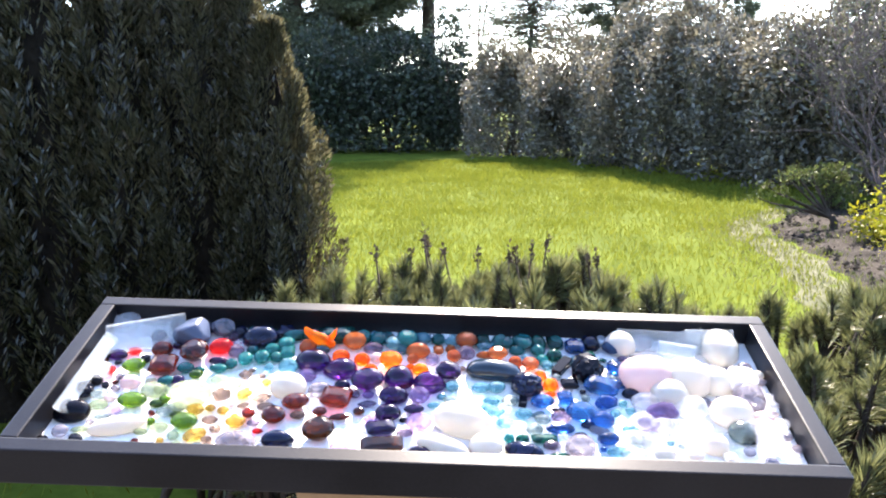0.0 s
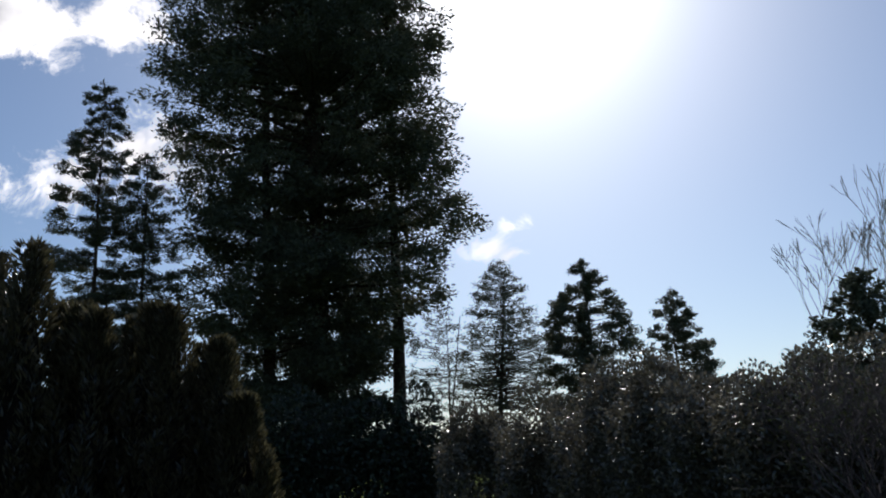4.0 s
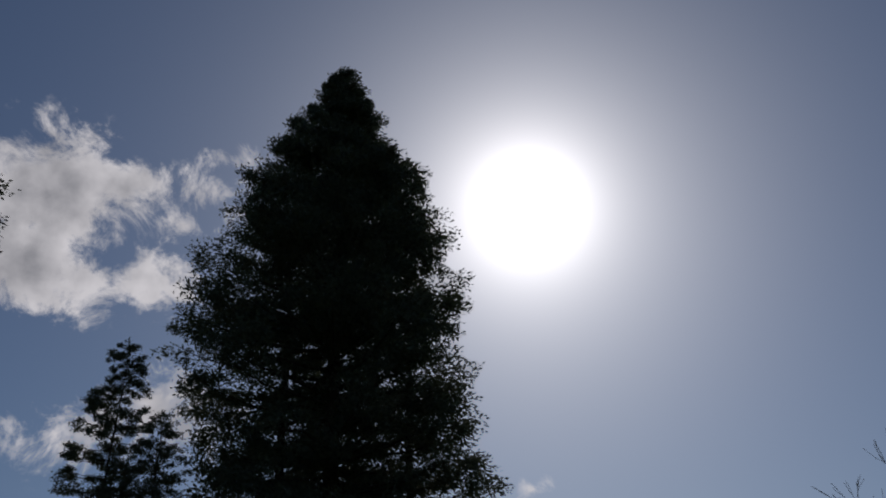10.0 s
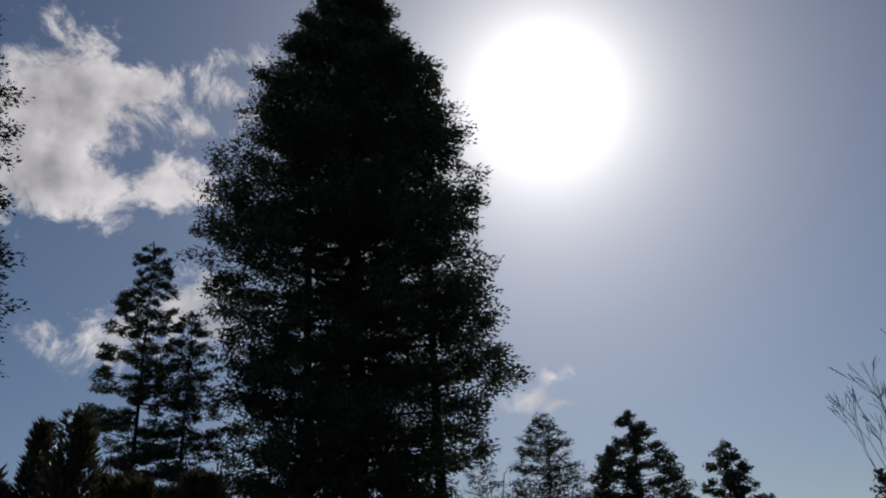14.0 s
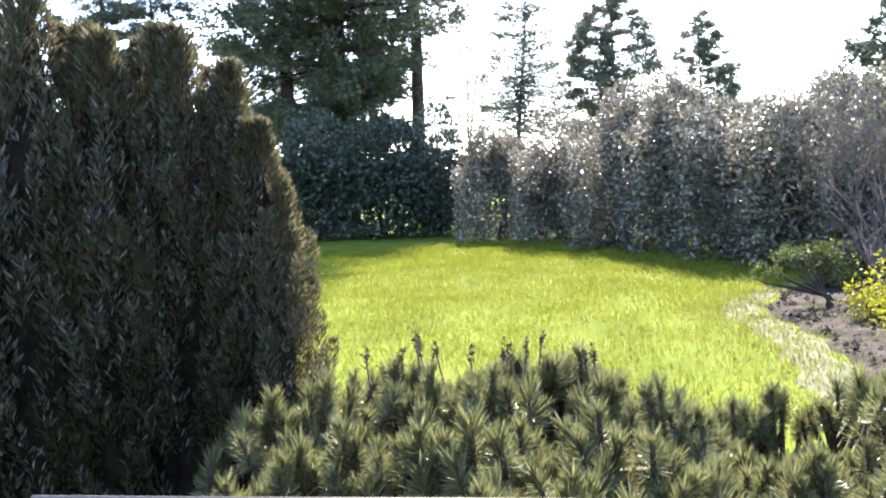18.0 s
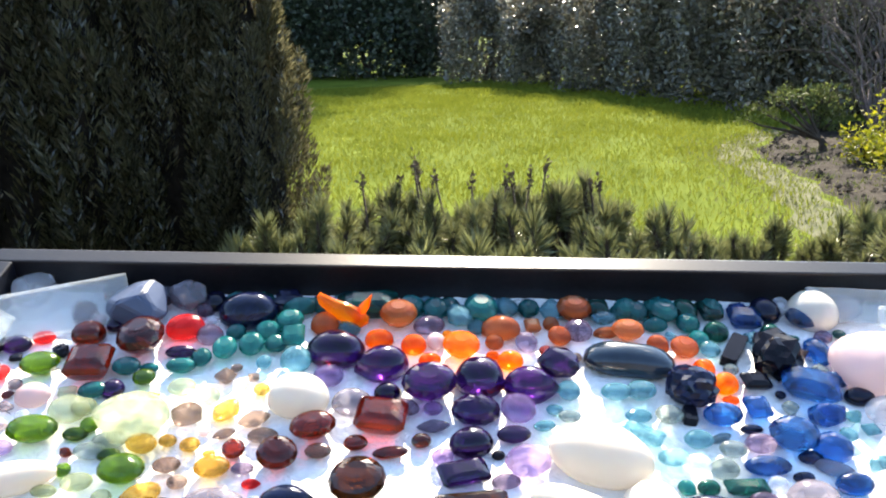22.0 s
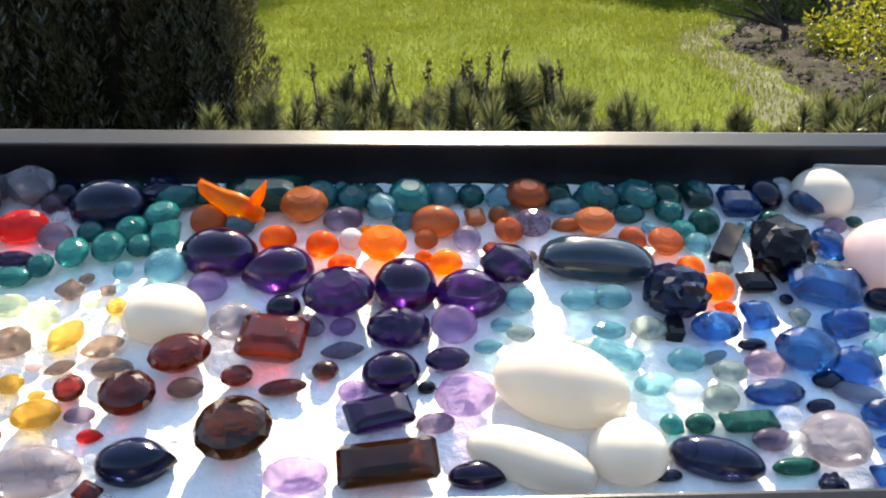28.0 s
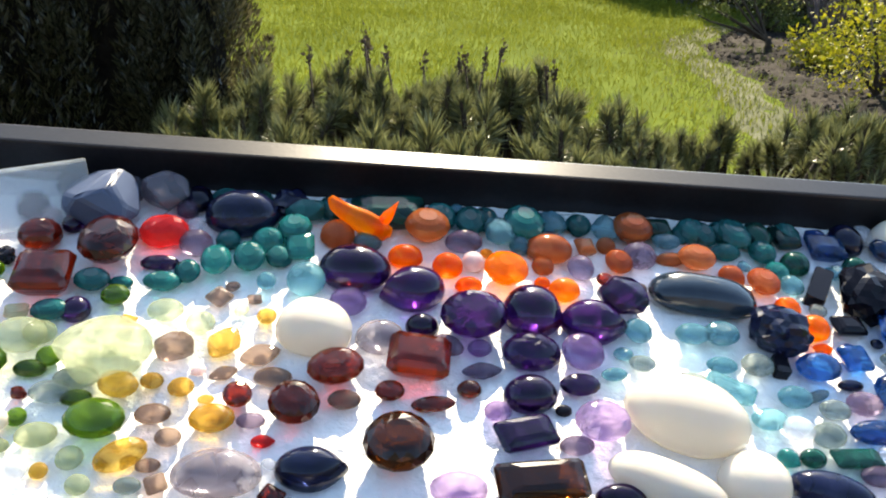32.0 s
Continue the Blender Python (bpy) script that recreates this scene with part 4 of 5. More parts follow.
def cypress(x, y, r, h, count, seed):
    """A narrow upright cypress with feathery upward sprays."""
    rng = np.random.default_rng(seed)
    tree = plant("cypress", "upright feathery dark green cypress, sunlit on one edge", "tree", "cypresses beside the viewer")
    tree.location = (x, y, 0)
    outline = [0, 0.15, 0.5, 0.70, 0.82, 0.92, 1], [0.85, 1.0, 1.0, 0.80, 0.50, 0.20, 0.01]
    # upright plumes that lean out, each clad in short sprays
    plumes = 72
    each = count // plumes
    base, axis = [], []
    for i in range(plumes):
        f0 = 0.02 + 0.90 * (i + rng.random()) / plumes
        a = rng.uniform(0, 2 * math.pi)
        length = min(rng.uniform(0.30, 0.62), (1.01 - f0) * h)
        f1 = min(1, f0 + length / h)
        r0, r1 = 0.70 * r * np.interp(f0, *outline), (0.90 + 0.42 * rng.random()) * r * np.interp(f1, *outline) + 0.03
        t = rng.random(each) ** 0.8
        rad = r0 + (r1 - r0) * t ** 0.7
        b = a + 0.12 * np.sin(3 * t + i)
        around = rng.uniform(0, 2 * math.pi, each)
        wide = (0.062 * (1 - 0.75 * t ** 2)) * rng.random(each) ** 0.5
        p = np.stack([rad * np.cos(b), rad * np.sin(b), f0 * h + length * t], 1)
        out = np.stack([np.cos(around), np.sin(around), np.zeros(each)], 1)
        base.append(p + out * wide[:, None])
        axis.append(out * 0.75 + np.array([math.cos(a) * 0.25, math.sin(a) * 0.25, 1.15]) + rng.normal(size=(each, 3)) * 0.22)
    base, axis = np.concatenate(base), unit(np.concatenate(axis))
    s = rng.uniform(0.018, 0.050, len(base)) * (1.35 if count < 15000 else 1.0)
    child("crown", leaf_mesh("crown", base, axis, sides_for(axis, rng), s, s * 0.22, CYPRESS), tree)
    # far wider than a trunk: a core added as shade behind the plumes
    child("trunk", tube_mesh("trunk", [[((0, 0, h * k / 8 * 0.97), r * 0.62 * float(np.interp(k / 8, [0, 0.15, 0.5, 0.8, 1], [0.75, 1, 0.9, 0.5, 0.03]))) for k in range(9)]], INNER_SHADE, 12), tree)


CYPRESS_TOP = [-4.2, -2.3, -2.1, -1.9, -1.7, -1.45, -1.22, -0.97, -0.88, -0.78], [2.46, 2.42, 2.40, 2.38, 2.36, 2.36, 2.32, 2.20, 2.08, 1.86]
stand_rng = random.Random(58)
for k in range(30):
    x = -0.80 - 0.115 * k if k < 24 else -3.65 - 0.17 * (k - 24)
    h = float(np.interp(x, *CYPRESS_TOP)) + stand_rng.uniform(-0.10, 0.06) + (0.28 if k in (9, 11) else 0)
    cypress(x, 3.95 + 0.26 * (k % 3) / 2 + stand_rng.uniform(-0.06, 0.06), (0.20 if k < 2 else 0.24) + 0.05 * stand_rng.random(), h, 24000 if k < 6 else 12500, 60 + k)


# spiky shrubs in front of the lawn: heads of narrow leaves on woody stems
def head_mesh(seed, count, length):
    rng = np.random.default_rng(seed)
    f = rng.random(count)
    az = rng.uniform(0, 2 * math.pi, count)
    lift = np.interp(f, [0, 0.5, 1], [-0.1, 0.7, 2.4]) + rng.normal(size=count) * 0.25
    axis = unit(np.stack([np.cos(az), np.sin(az), lift], 1))
    spread = 0.008 * rng.random(count)
    base = np.stack([spread * np.cos(az), spread * np.sin(az), -0.115 * (1 - f)], 1)
    s = length * rng.uniform(0.6, 1.15, count)
    return leaf_mesh("leaf_head", base, axis, sides_for(axis, rng), s, s * 0.075, SPURGE, 0.3)


HEADS = [head_mesh(80 + i, 210, 0.056 + 0.005 * i) for i in range(5)]
STEM = tube_mesh("stem", [[((0, 0, 0), 0.009), ((0.01, 0.006, -0.25), 0.011), ((-0.01, 0, -0.6), 0.014), ((0, 0, -1.1), 0.017)]], BARK, 5)


def spiky_shrub(x, y, h, seed, heads=16):
    rnd = random.Random(seed)
    shrub = plant("spiky_shrub", "grey green shrub with heads of narrow spiky leaves", "shrub", "spiky shrubs before the lawn")
    gz = ground_z(x, y)
    shrub.location = (x, y, gz)
    for i in range(heads):
        a = rnd.uniform(0, 2 * math.pi)
        r = 0 if i == 0 else 0.20 * rnd.random() ** 0.6
        top = h - gz - 0.075 - (0 if i == 0 else 3.4 * r * r + rnd.uniform(0.0, 0.10))
        m = pose(r * math.cos(a), r * math.sin(a), top, -150 * r * math.sin(a), 150 * r * math.cos(a), rnd.uniform(0, 360))
        for name, me, s in (("leaf_head", HEADS[rnd.randrange(5)], rnd.uniform(0.85, 1.2)), ("stem", STEM, top / 1.1 + 0.03)):
            ob = new(name, me)
            ob.parent = shrub
            ob.matrix_basis = m @ Matrix.Diagonal((1, 1, s, 1)) if name == "stem" else m @ Matrix.Scale(s, 4)


ROWS = (
    (3.2, -0.80, 0.20, (0.80, 0.90, 0.95, 0.96, 0.95, 0.97, 0.95, 0.98, 0.88, 0.74, 0.56, 0.56, 0.62, 0.84, 0.85, 0.80)),
    (2.65, -0.66, 0.19, (0.78, 0.84, 0.86, 0.90, 0.92, 0.86, 0.90, 0.85, 0.74, 0.66, 0.74, 0.76, 0.74)),
    (2.2, -0.44, 0.19, (0.72, 0.78, 0.82, 0.82, 0.84, 0.82, 0.78, 0.70, 0.70, 0.72)),
    (3.75, -0.6, 0.24, (0.74, 0.80, 0.82, 0.80, 0.84, 0.80, 0.72, 0.62, 0.60, 0.66, 0.74, 0.76)),
)
seed = 300
for y, x0, dx, tops in ROWS:
    for i, h in enumerate(tops):
        seed += 1
        spiky_shrub(x0 + dx * i + 0.04 * math.sin(seed * 2.3), y + 0.12 * math.sin(seed * 1.7), h, seed)


def seed_stalk(x, y, h, seed):
    rnd = random.Random(seed)
    stalk = plant("seed_stalk", "thin dry brown stalk with a knobbly seed head", "plant", "dry seed stalks")
    stalk.location = (x, y, ground_z(x, y))
    lean = (rnd.uniform(-0.09, 0.09), rnd.uniform(-0.05, 0.05))
    z = h - ground_z(x, y)
    child("stalk", tube_mesh("stalk", [[((0, 0, 0), 0.006), ((lean[0] * 0.5, lean[1], z * 0.6), 0.005), ((lean[0] * 1.4, lean[1], z), 0.004)]], BARK, 5), stalk)
    rng = np.random.default_rng(seed)
    base = np.array([lean[0] * 1.4, lean[1], z]) + rng.normal(size=(26, 3)) * np.array([0.005, 0.005, 0.022])
    axis = unit(rng.normal(size=(26, 3)) * 0.6 + np.array([0, 0, 1]))
    s = rng.uniform(0.014, 0.026, 26)
    tagged(child("seed_head", leaf_mesh("seed_head", base, axis, sides_for(axis, rng), s, s * 0.55, SEEDHEAD), stalk), "dark knobbly dry seed head", kind="stuff")


for k, (x, h) in enumerate(((-0.23, 1.00), (-0.14, 1.03), (-0.10, 0.98), (-0.02, 1.04), (0.03, 0.99), (0.11, 1.01), (0.15, 1.02), (0.22, 0.99), (0.27, 0.97), (0.33, 1.0), (0.38, 0.98), (0.64, 1.0), (0.67, 0.97))):
    seed_stalk(x, 3.3 + 0.05 * math.sin(k * 2.1), h - 0.075 - 0.04 * math.sin(k * 1.3), 400 + k)

# by the soil bed
bare_tree("twiggy_bush", "bare reddish twiggy bush with pale buds", 5.35, 9.9, 2.3, 0.50, 12, 5, TWIG_BARK, 0.026, 8, 0.004, (SHRUB_LEAF, 3, 0.05, 0.022))
bare_tree("twiggy_bush", "bare reddish twiggy bush with pale buds", 6.1, 11.4, 2.7, 0.50, 13, 5, TWIG_BARK, 0.026, 8, 0.0045, (SHRUB_LEAF, 3, 0.06, 0.022))
bare_tree("twiggy_bush", "bare reddish twiggy bush with pale buds", 5.75, 9.4, 1.5, 0.7, 14, 5, TWIG_BARK, 0.022, 8, 0.0035, (STRAW, 4, 0.04, 0.016))


def crooked_shrub(x, y, seed):
    """A low shrub on a crooked trunk whose flat crown leans out over the lawn."""
    rng = np.random.default_rng(seed)
    tree = plant("crooked_shrub", "low shrub with a crooked trunk and flat leafy crown", "shrub")
    tree.location = (x, y, ground_z(x, y))
    tips = [(-0.88, 0.0, 0.40), (-0.74, 0.1, 0.52), (-0.58, -0.1, 0.62), (-0.42, 0.12, 0.68), (-0.64, -0.12, 0.46), (-0.26, 0.05, 0.64)]
    lines = [[((0, 0, -0.04), 0.05), ((0.01, 0, 0.10), 0.042), ((-0.03, 0, 0.17), 0.036)]]
    for a, b, c in tips:
        lines.append([((-0.03, 0, 0.15), 0.022), ((a * 0.45, b * 0.4, 0.13 + c * 0.32), 0.017), ((a * 0.8, b, c * 0.82), 0.011), ((a, b, c), 0.006)])
    child("branchwork", tube_mesh("branchwork", lines, BARK, 6), tree)
    n = 480
    cen = np.array(tips)[rng.integers(0, len(tips), n)]
    base = cen + rng.normal(size=(n, 3)) * np.array([0.06, 0.07, 0.035])
    axis = unit(rng.normal(size=(n, 3)) + np.array([0, 0, 0.6]))
    s = rng.uniform(0.022, 0.045, n)
    child("crown", leaf_mesh("crown", base, axis, sides_for(axis, rng), s, s * 0.5, SHRUB_LEAF), tree)


crooked_shrub(4.38, 9.3, 31)
leafy_shrub("low_dark_shrub", "low dark shrub at the foot of the hedge", 5.1, 10.9, 0.45, 0.4, 0.6, 1800, 0.05, SHRUB_LEAF, 35)
leafy_shrub("yellow_shrub", "yellow green flowering shrub on bare stems", 4.25, 6.9, 0.6, 0.5, 1.15, 3600, 0.045, YELLOW_LEAF, 32)
leafy_shrub("low_green_plant", "clump of bright green leaves at the lawn's edge", 4.4, 8.3, 0.35, 0.3, 0.4, 900, 0.06, YELLOW_LEAF, 33)


def grass(name, label, count, mat, seed, where, length):
    rng = np.random.default_rng(seed)
    base = where(rng, count)
    n = len(base)
    axis = unit(np.stack([rng.normal(size=n) * 0.38, rng.normal(size=n) * 0.38, np.ones(n)], 1))
    s = length * rng.uniform(0.5, 1.3, n)
    tagged(new(name, leaf_mesh(name, base, axis, sides_for(axis, rng), s, np.full(n, 0.008) + 0.0004 * base[:, 1], mat, 0.1)), label, "grass", kind="stuff")


def on_lawn(rng, count):
    y = 3.0 + 18.5 * rng.random(count) ** 0.8
    x = rng.uniform(-3.2, 7.5, count)
    keep = x < np.array([bed_edge(v) for v in y]) - 0.12 + 0.18 * rng.normal(size=count)
    x, y = x[keep], y[keep]
    tuft = np.array([noise.noise(Vector((a * 1.1, b * 1.1, 7))) for a, b in zip(x, y)])
    keep = rng.random(len(x)) < 0.62 + 0.6 * tuft
    x, y = x[keep], y[keep]
    return np.stack([x, y, [ground_z(a, b) - 0.004 for a, b in zip(x, y)]], 1)


def on_edge(rng, count):
    y = rng.uniform(4, 11, count)
    x = np.array([bed_edge(v) for v in y]) - 0.28 + 0.30 * rng.normal(size=count)
    return np.stack([x, y, [ground_z(a, b) - 0.004 for a, b in zip(x, y)]], 1)


grass("lawn_grass", "bright green unmown lawn grass lit from behind", 190000, GRASS, 501, on_lawn, 0.075)
grass("dry_grass", "pale dry grass along the bed", 2500, STRAW, 502, on_edge, 0.05)

# far wooded hill
hill_v, hill_f = [], []
for i in range(60):
    a = radians(-60 + 3.2 * i)
    top = 14 + 10 * noise.noise(Vector((i * 0.13, 0, 0))) + 2.2 * noise.noise(Vector((i * 0.9, 4, 0))) + (11 if 24 < -60 + 3.2 * i < 60 else 0)
    for r, z in ((270, -5), (285, top * 0.55), (300, top)):
        hill_v.append((r * math.sin(a), r * math.cos(a), z))
for i in range(59):
    for j in range(2):
        hill_f.append((i * 3 + j, i * 3 + 3 + j, i * 3 + 4 + j, i * 3 + 1 + j))
tagged(new("backdrop", mesh_of("backdrop", hill_v, hill_f, HILL, True)), "far wooded hillside beyond the garden", "hill", kind="structure")

# clods and weeds on the bed
rng = np.random.default_rng(77)
clod_v, clod_f = [], []
for i in range(1500):
    y = rng.uniform(3.2, 11)
    x = bed_edge(y) + 0.15 + 2.6 * rng.random() ** 1.4
    r = 0.008 + 0.045 * rng.random() ** 4
    k = len(clod_v)
    for q in ((1, 0, 0), (0, 1, 0), (-1, 0, 0), (0, -1, 0), (0.3, 0.2, 0.8), (-0.2, 0.1, -0.6)):
        j = rng.uniform(0.7, 1.2, 3)
        clod_v.append((x + r * q[0] * j[0], y + r * q[1] * j[1], ground_z(x, y) + 0.036 + r * q[2] * j[2]))
    for p in range(4):
        clod_f.append((k + p, k + (p + 1) % 4, k + 4))
        clod_f.append((k + (p + 1) % 4, k + p, k + 5))
tagged(new("soil_clods", mesh_of("soil_clods", clod_v, clod_f, SOIL)), "loose brown clods of soil on the bed", "soil", kind="stuff")


def on_bed(rng, count):
    y = rng.uniform(4, 11, count)
    x = np.array([bed_edge(v) for v in y]) + 0.1 + 2.0 * rng.random(count)
    keep = np.array([noise.noise(Vector((a * 2.3, b * 2.3, 1))) for a, b in zip(x, y)]) > 0.12
    x, y = x[keep], y[keep]
    return np.stack([x, y, [ground_z(a, b) + 0.02 for a, b in zip(x, y)]], 1)


grass("bed_weeds", "low green weeds scattered on the soil", 5000, SHRUB_LEAF, 503, on_bed, 0.05)

# out of view, added only to shape the light: a slab and a wall
# unseen dark slab, added to keep green bounce light off the tray
terrace = new("unseen_slab", from_bm("unseen_slab", box_bm(-14, 14, -3.0, 1.3, -0.3, 0.035, 0.004), UNSEEN_SLAB_GREY))
tagged(terrace, "plain dark grey slab added out of view against green bounce light", "terrace", kind="structure")
# unseen wall, added to block sky behind the viewer from the stones' reflections
unseen_wall = new("unseen_wall_south", from_bm("unseen_wall_south", box_bm(-14, 14, -3.4, -3.0, -0.3, 3.0), UNSEEN_WALL_GREY))
tagged(unseen_wall, "plain grey wall added unseen behind the viewer to hold back skylight", "wall", kind="structure")

# ---- the gemstones: material, cut, place, length, breadth (mm) and turn on the sheet ----
gem("amethyst", "cab", -199.7, -32.5, 13.0, 12.5, 5)
gem("amethyst", "cab", -183.6, -39.7, 8.8, 9.5, 5)
gem("amethyst", "cab", -148.9, -58.9, 14.7, 7.0, 5)
gem("amethyst", "cab", -80.8, -58.8, 28.6, 20.5, -6)
gem("amethyst", "tearl", -60.4, -67.6, 26.5, 18.4, 18)
gem("amethyst", "fac", -39.3, -81.2, 25.2, 20.4, 5)
gem("amethyst", "cab", -18.4, -76.2, 23.3, 21.9, 5)
gem("amethyst", "cab", -57.0, -83.3, 12.5, 9.5, 5)
gem("amethyst", "raw", 15.3, -67.4, 21.4, 17.8, 5)
gem("amethyst", "tearr", 3.1, -79.5, 25.9, 17.9, -10)
gem("amethyst", "cab", -170.1, -83.6, 10.2, 10.3, 5)
gem("amethyst", "cab", -21.0, -94.6, 22.1, 15.0, 5)
gem("amethyst", "cab", -23.0, -112.4, 19.2, 14.1, 5)
gem("amethyst", "rect", -26.6, -128.3, 20.4, 11.7, 17)
gem("amethyst", "fac", -6.3, -107.3, 14.8, 8.5, 5)
gem("amethyst", "cab", -0.4, -147.8, 17.7, 8.4, 5)
gem("amethyst", "cab", -221.6, -55.2, 14.3, 9.1, 4)
gem("sapphire", "raw", 107.0, -24.9, 12.2, 19.6, 5)
gem("sapphire", "rect", 107.8, -30.1, 18.0, 14.6, -4)
gem("sapphire", "fac", 137.0, -29.7, 22.2, 15.4, -5)
gem("sapphire", "cab", 133.5, -53.6, 13.3, 18.6, 5)
gem("sapphire", "rect", 120.5, -77.7, 27.8, 18.1, -19)
gem("sapphire", "cab", 135.2, -71.5, 11.6, 9.7, 5)
gem("sapphire", "rect", 94.5, -90.4, 12.0, 12.2, 5)
gem("sapphire", "fac", 78.9, -96.0, 18.9, 13.1, 5)
gem("sapphire", "raw", 121.8, -93.9, 21.0, 13.4, 5)
gem("sapphire", "fac", 102.8, -107.8, 23.7, 18.3, 5)
gem("sapphire", "cab", 116.3, -112.8, 19.1, 15.0, 5)
gem("sapphire", "cab", 88.5, -121.9, 22.2, 9.9, 5)
gem("sapphire", "cab", 107.1, -116.5, 12.2, 6.8, 5)
gem("sapphire", "cab", 118.0, -130.1, 16.9, 10.6, 4)
gem("citrine", "marq", -120.7, -95.4, 16.3, 9.7, 68)
gem("citrine", "fac", -139.7, -112.3, 8.2, 6.4, 5)
gem("citrine", "fac", -130.4, -114.6, 9.4, 7.5, 5)
gem("citrine", "fac", -148.6, -115.5, 14.6, 10.7, -19)
gem("citrine", "cab", -122.7, -117.7, 6.1, 3.5, 5)
gem("citrine", "fac", -119.3, -127.0, 15.8, 11.2, 5)
gem("citrine", "cab", -142.1, -139.4, 17.9, 9.9, 33)
gem("grey_beryl", "fac", 77.6, -113.8, 11.6, 8.1, 5)
gem("grey_beryl", "cab", 75.2, -106.4, 11.2, 4.1, 25)
gem("grey_beryl", "cab", 71.8, -123.6, 12.0, 9.0, 5)
gem("grey_beryl", "fac", 57.2, -95.8, 12.2, 9.6, 5)
gem("grey_beryl", "fac", 16.9, -96.4, 10.1, 6.4, 5)
gem("grey_beryl", "cab", 34.5, -99.9, 9.9, 3.0, -8)
gem("grey_beryl", "cab", -161.7, -112.6, 14.3, 8.0, 5)
gem("grey_beryl", "cab", -138.1, -148.6, 8.0, 4.9, 5)
gem("grey_beryl", "raw", -216.4, -101.8, 14.7, 8.9, 4)
gem("grey_beryl", "cab", -206.4, -123.2, 12.2, 4.4, 23)
gem("grey_beryl", "cab", -167.4, -118.2, 13.1, 7.7, 4)
gem("grey_beryl", "cab", 203.8, -122.2, 19.5, 17.5, -4)
gem("grey_beryl", "cab", 138.1, -131.4, 17.1, 8.1, -4)
gem("tourmaline", "cab", -119.1, -20.5, 11.9, 10.5, 5)
gem("tourmaline", "rect", -69.2, -25.4, 30.4, 16.3, 5)
gem("tourmaline", "cab", 39.4, -22.7, 13.5, 10.3, 5)
gem("tourmaline", "rect", 39.8, -22.2, 11.0, 9.3, 5)
gem("tourmaline", "cab", 81.1, -23.7, 13.4, 15.0, 5)
gem("tourmaline", "rect", 92.6, -24.3, 10.9, 13.7, 5)
gem("tourmaline", "cab", 92.0, -39.7, 12.6, 11.5, 5)
gem("tourmaline", "cab", 63.6, -131.8, 9.3, 6.4, 5)
gem("tourmaline", "rect", 77.3, -132.3, 17.5, 7.1, 5)
gem("tourmaline", "cab", 85.7, -146.7, 14.7, 5.1, 5)
gem("moonstone", "raw", -168.4, -20.2, 13.2, 16.2, 5)
gem("moonstone", "raw", -154.5, -22.6, 23.7, 18.9, 5)
gem("rose_quartz", "cab", -192.2, -36.4, 7.4, 8.9, 5)
gem("rose_quartz", "cab", -37.2, -48.4, 9.3, 8.6, 5)
gem("rose_quartz", "cab", -127.1, -106.4, 5.4, 3.7, 5)
gem("rose_quartz", "cab", -200.9, -88.5, 15.3, 11.5, 4)
gem("rose_quartz", "cab", -208.9, -104.6, 8.8, 6.2, 4)
gem("rose_quartz", "cab", 154.5, -65.9, 43.8, 34.4, 4)
gem("rose_quartz", "cab", 221.6, -106.3, 17.5, 12.7, -4)
gem("garnet", "cab", -192.3, -49.1, 17.4, 15.1, 5)
gem("garnet", "rect", -183.8, -70.6, 21.2, 19.9, 5)
gem("garnet", "fac", -166.8, -53.7, 23.7, 25.4, 5)
gem("garnet", "fac", -113.6, -116.9, 10.2, 9.7, 5)
gem("garnet", "fac", -96.5, -120.7, 17.8, 16.1, 5)
gem("garnet", "fac", -84.8, -105.9, 21.1, 15.1, 19)
gem("garnet", "rect", -58.7, -100.4, 23.0, 18.4, -6)
gem("garnet", "cab", -42.4, -110.4, 9.2, 7.1, 5)
gem("garnet", "fac", -67.6, -112.9, 10.8, 8.2, 5)
gem("garnet", "fac", -54.0, -116.9, 16.0, 6.0, 5)
gem("labradorite", "cab", 47.5, -62.5, 47.1, 19.8, -9)
gem("blue_calcite", "raw", -174.9, -31.3, 33.1, 28.6, 5)
gem("black_onyx", "raw", 113.0, -59.6, 25.5, 26.6, 5)
gem("black_onyx", "rect", 99.2, -73.7, 14.3, 9.5, 5)
gem("black_onyx", "bar", 65.7, -94.9, 9.0, 5.7, 85)
gem("black_onyx", "cab", -12.8, -116.8, 6.2, 4.5, 5)
gem("black_onyx", "cab", -231.7, -55.6, 12.3, 10.9, 4)
gem("black_onyx", "cab", -225.5, -86.8, 10.9, 10.0, 4)
gem("black_onyx", "raw", -229.2, -100.3, 19.5, 14.5, 4)
gem("black_onyx", "cab", -226.5, -122.0, 27.0, 19.0, 4)
gem("black_onyx", "cab", 208.4, -125.4, 10.8, 9.5, -4)
gem("carnelian", "cab", -88.1, -38.1, 15.6, 14.3, 5)
gem("carnelian", "fac", -54.4, -33.5, 20.6, 19.5, 18)
gem("carnelian", "cab", -7.3, -39.9, 21.7, 15.1, -4)
gem("carnelian", "cab", -10.6, -48.5, 9.9, 9.8, 5)
gem("carnelian", "rect", 7.6, -36.6, 8.6, 10.4, 5)
gem("carnelian", "cab", 16.4, -34.2, 9.1, 8.7, 5)
gem("carnelian", "fac", 18.8, -45.4, 12.5, 12.9, 5)
gem("carnelian", "fac", 27.6, -26.7, 19.8, 17.6, 5)
gem("carnelian", "cab", 41.2, -40.1, 14.0, 7.2, 5)
gem("carnelian", "fac", 50.6, -41.7, 17.6, 14.4, 5)
gem("carnelian", "cab", 63.2, -48.9, 11.4, 11.5, 5)
gem("carnelian", "fac", 73.8, -53.4, 14.7, 15.2, 5)
gem("pale_amethyst", "cab", -82.4, -74.1, 13.8, 11.1, 5)
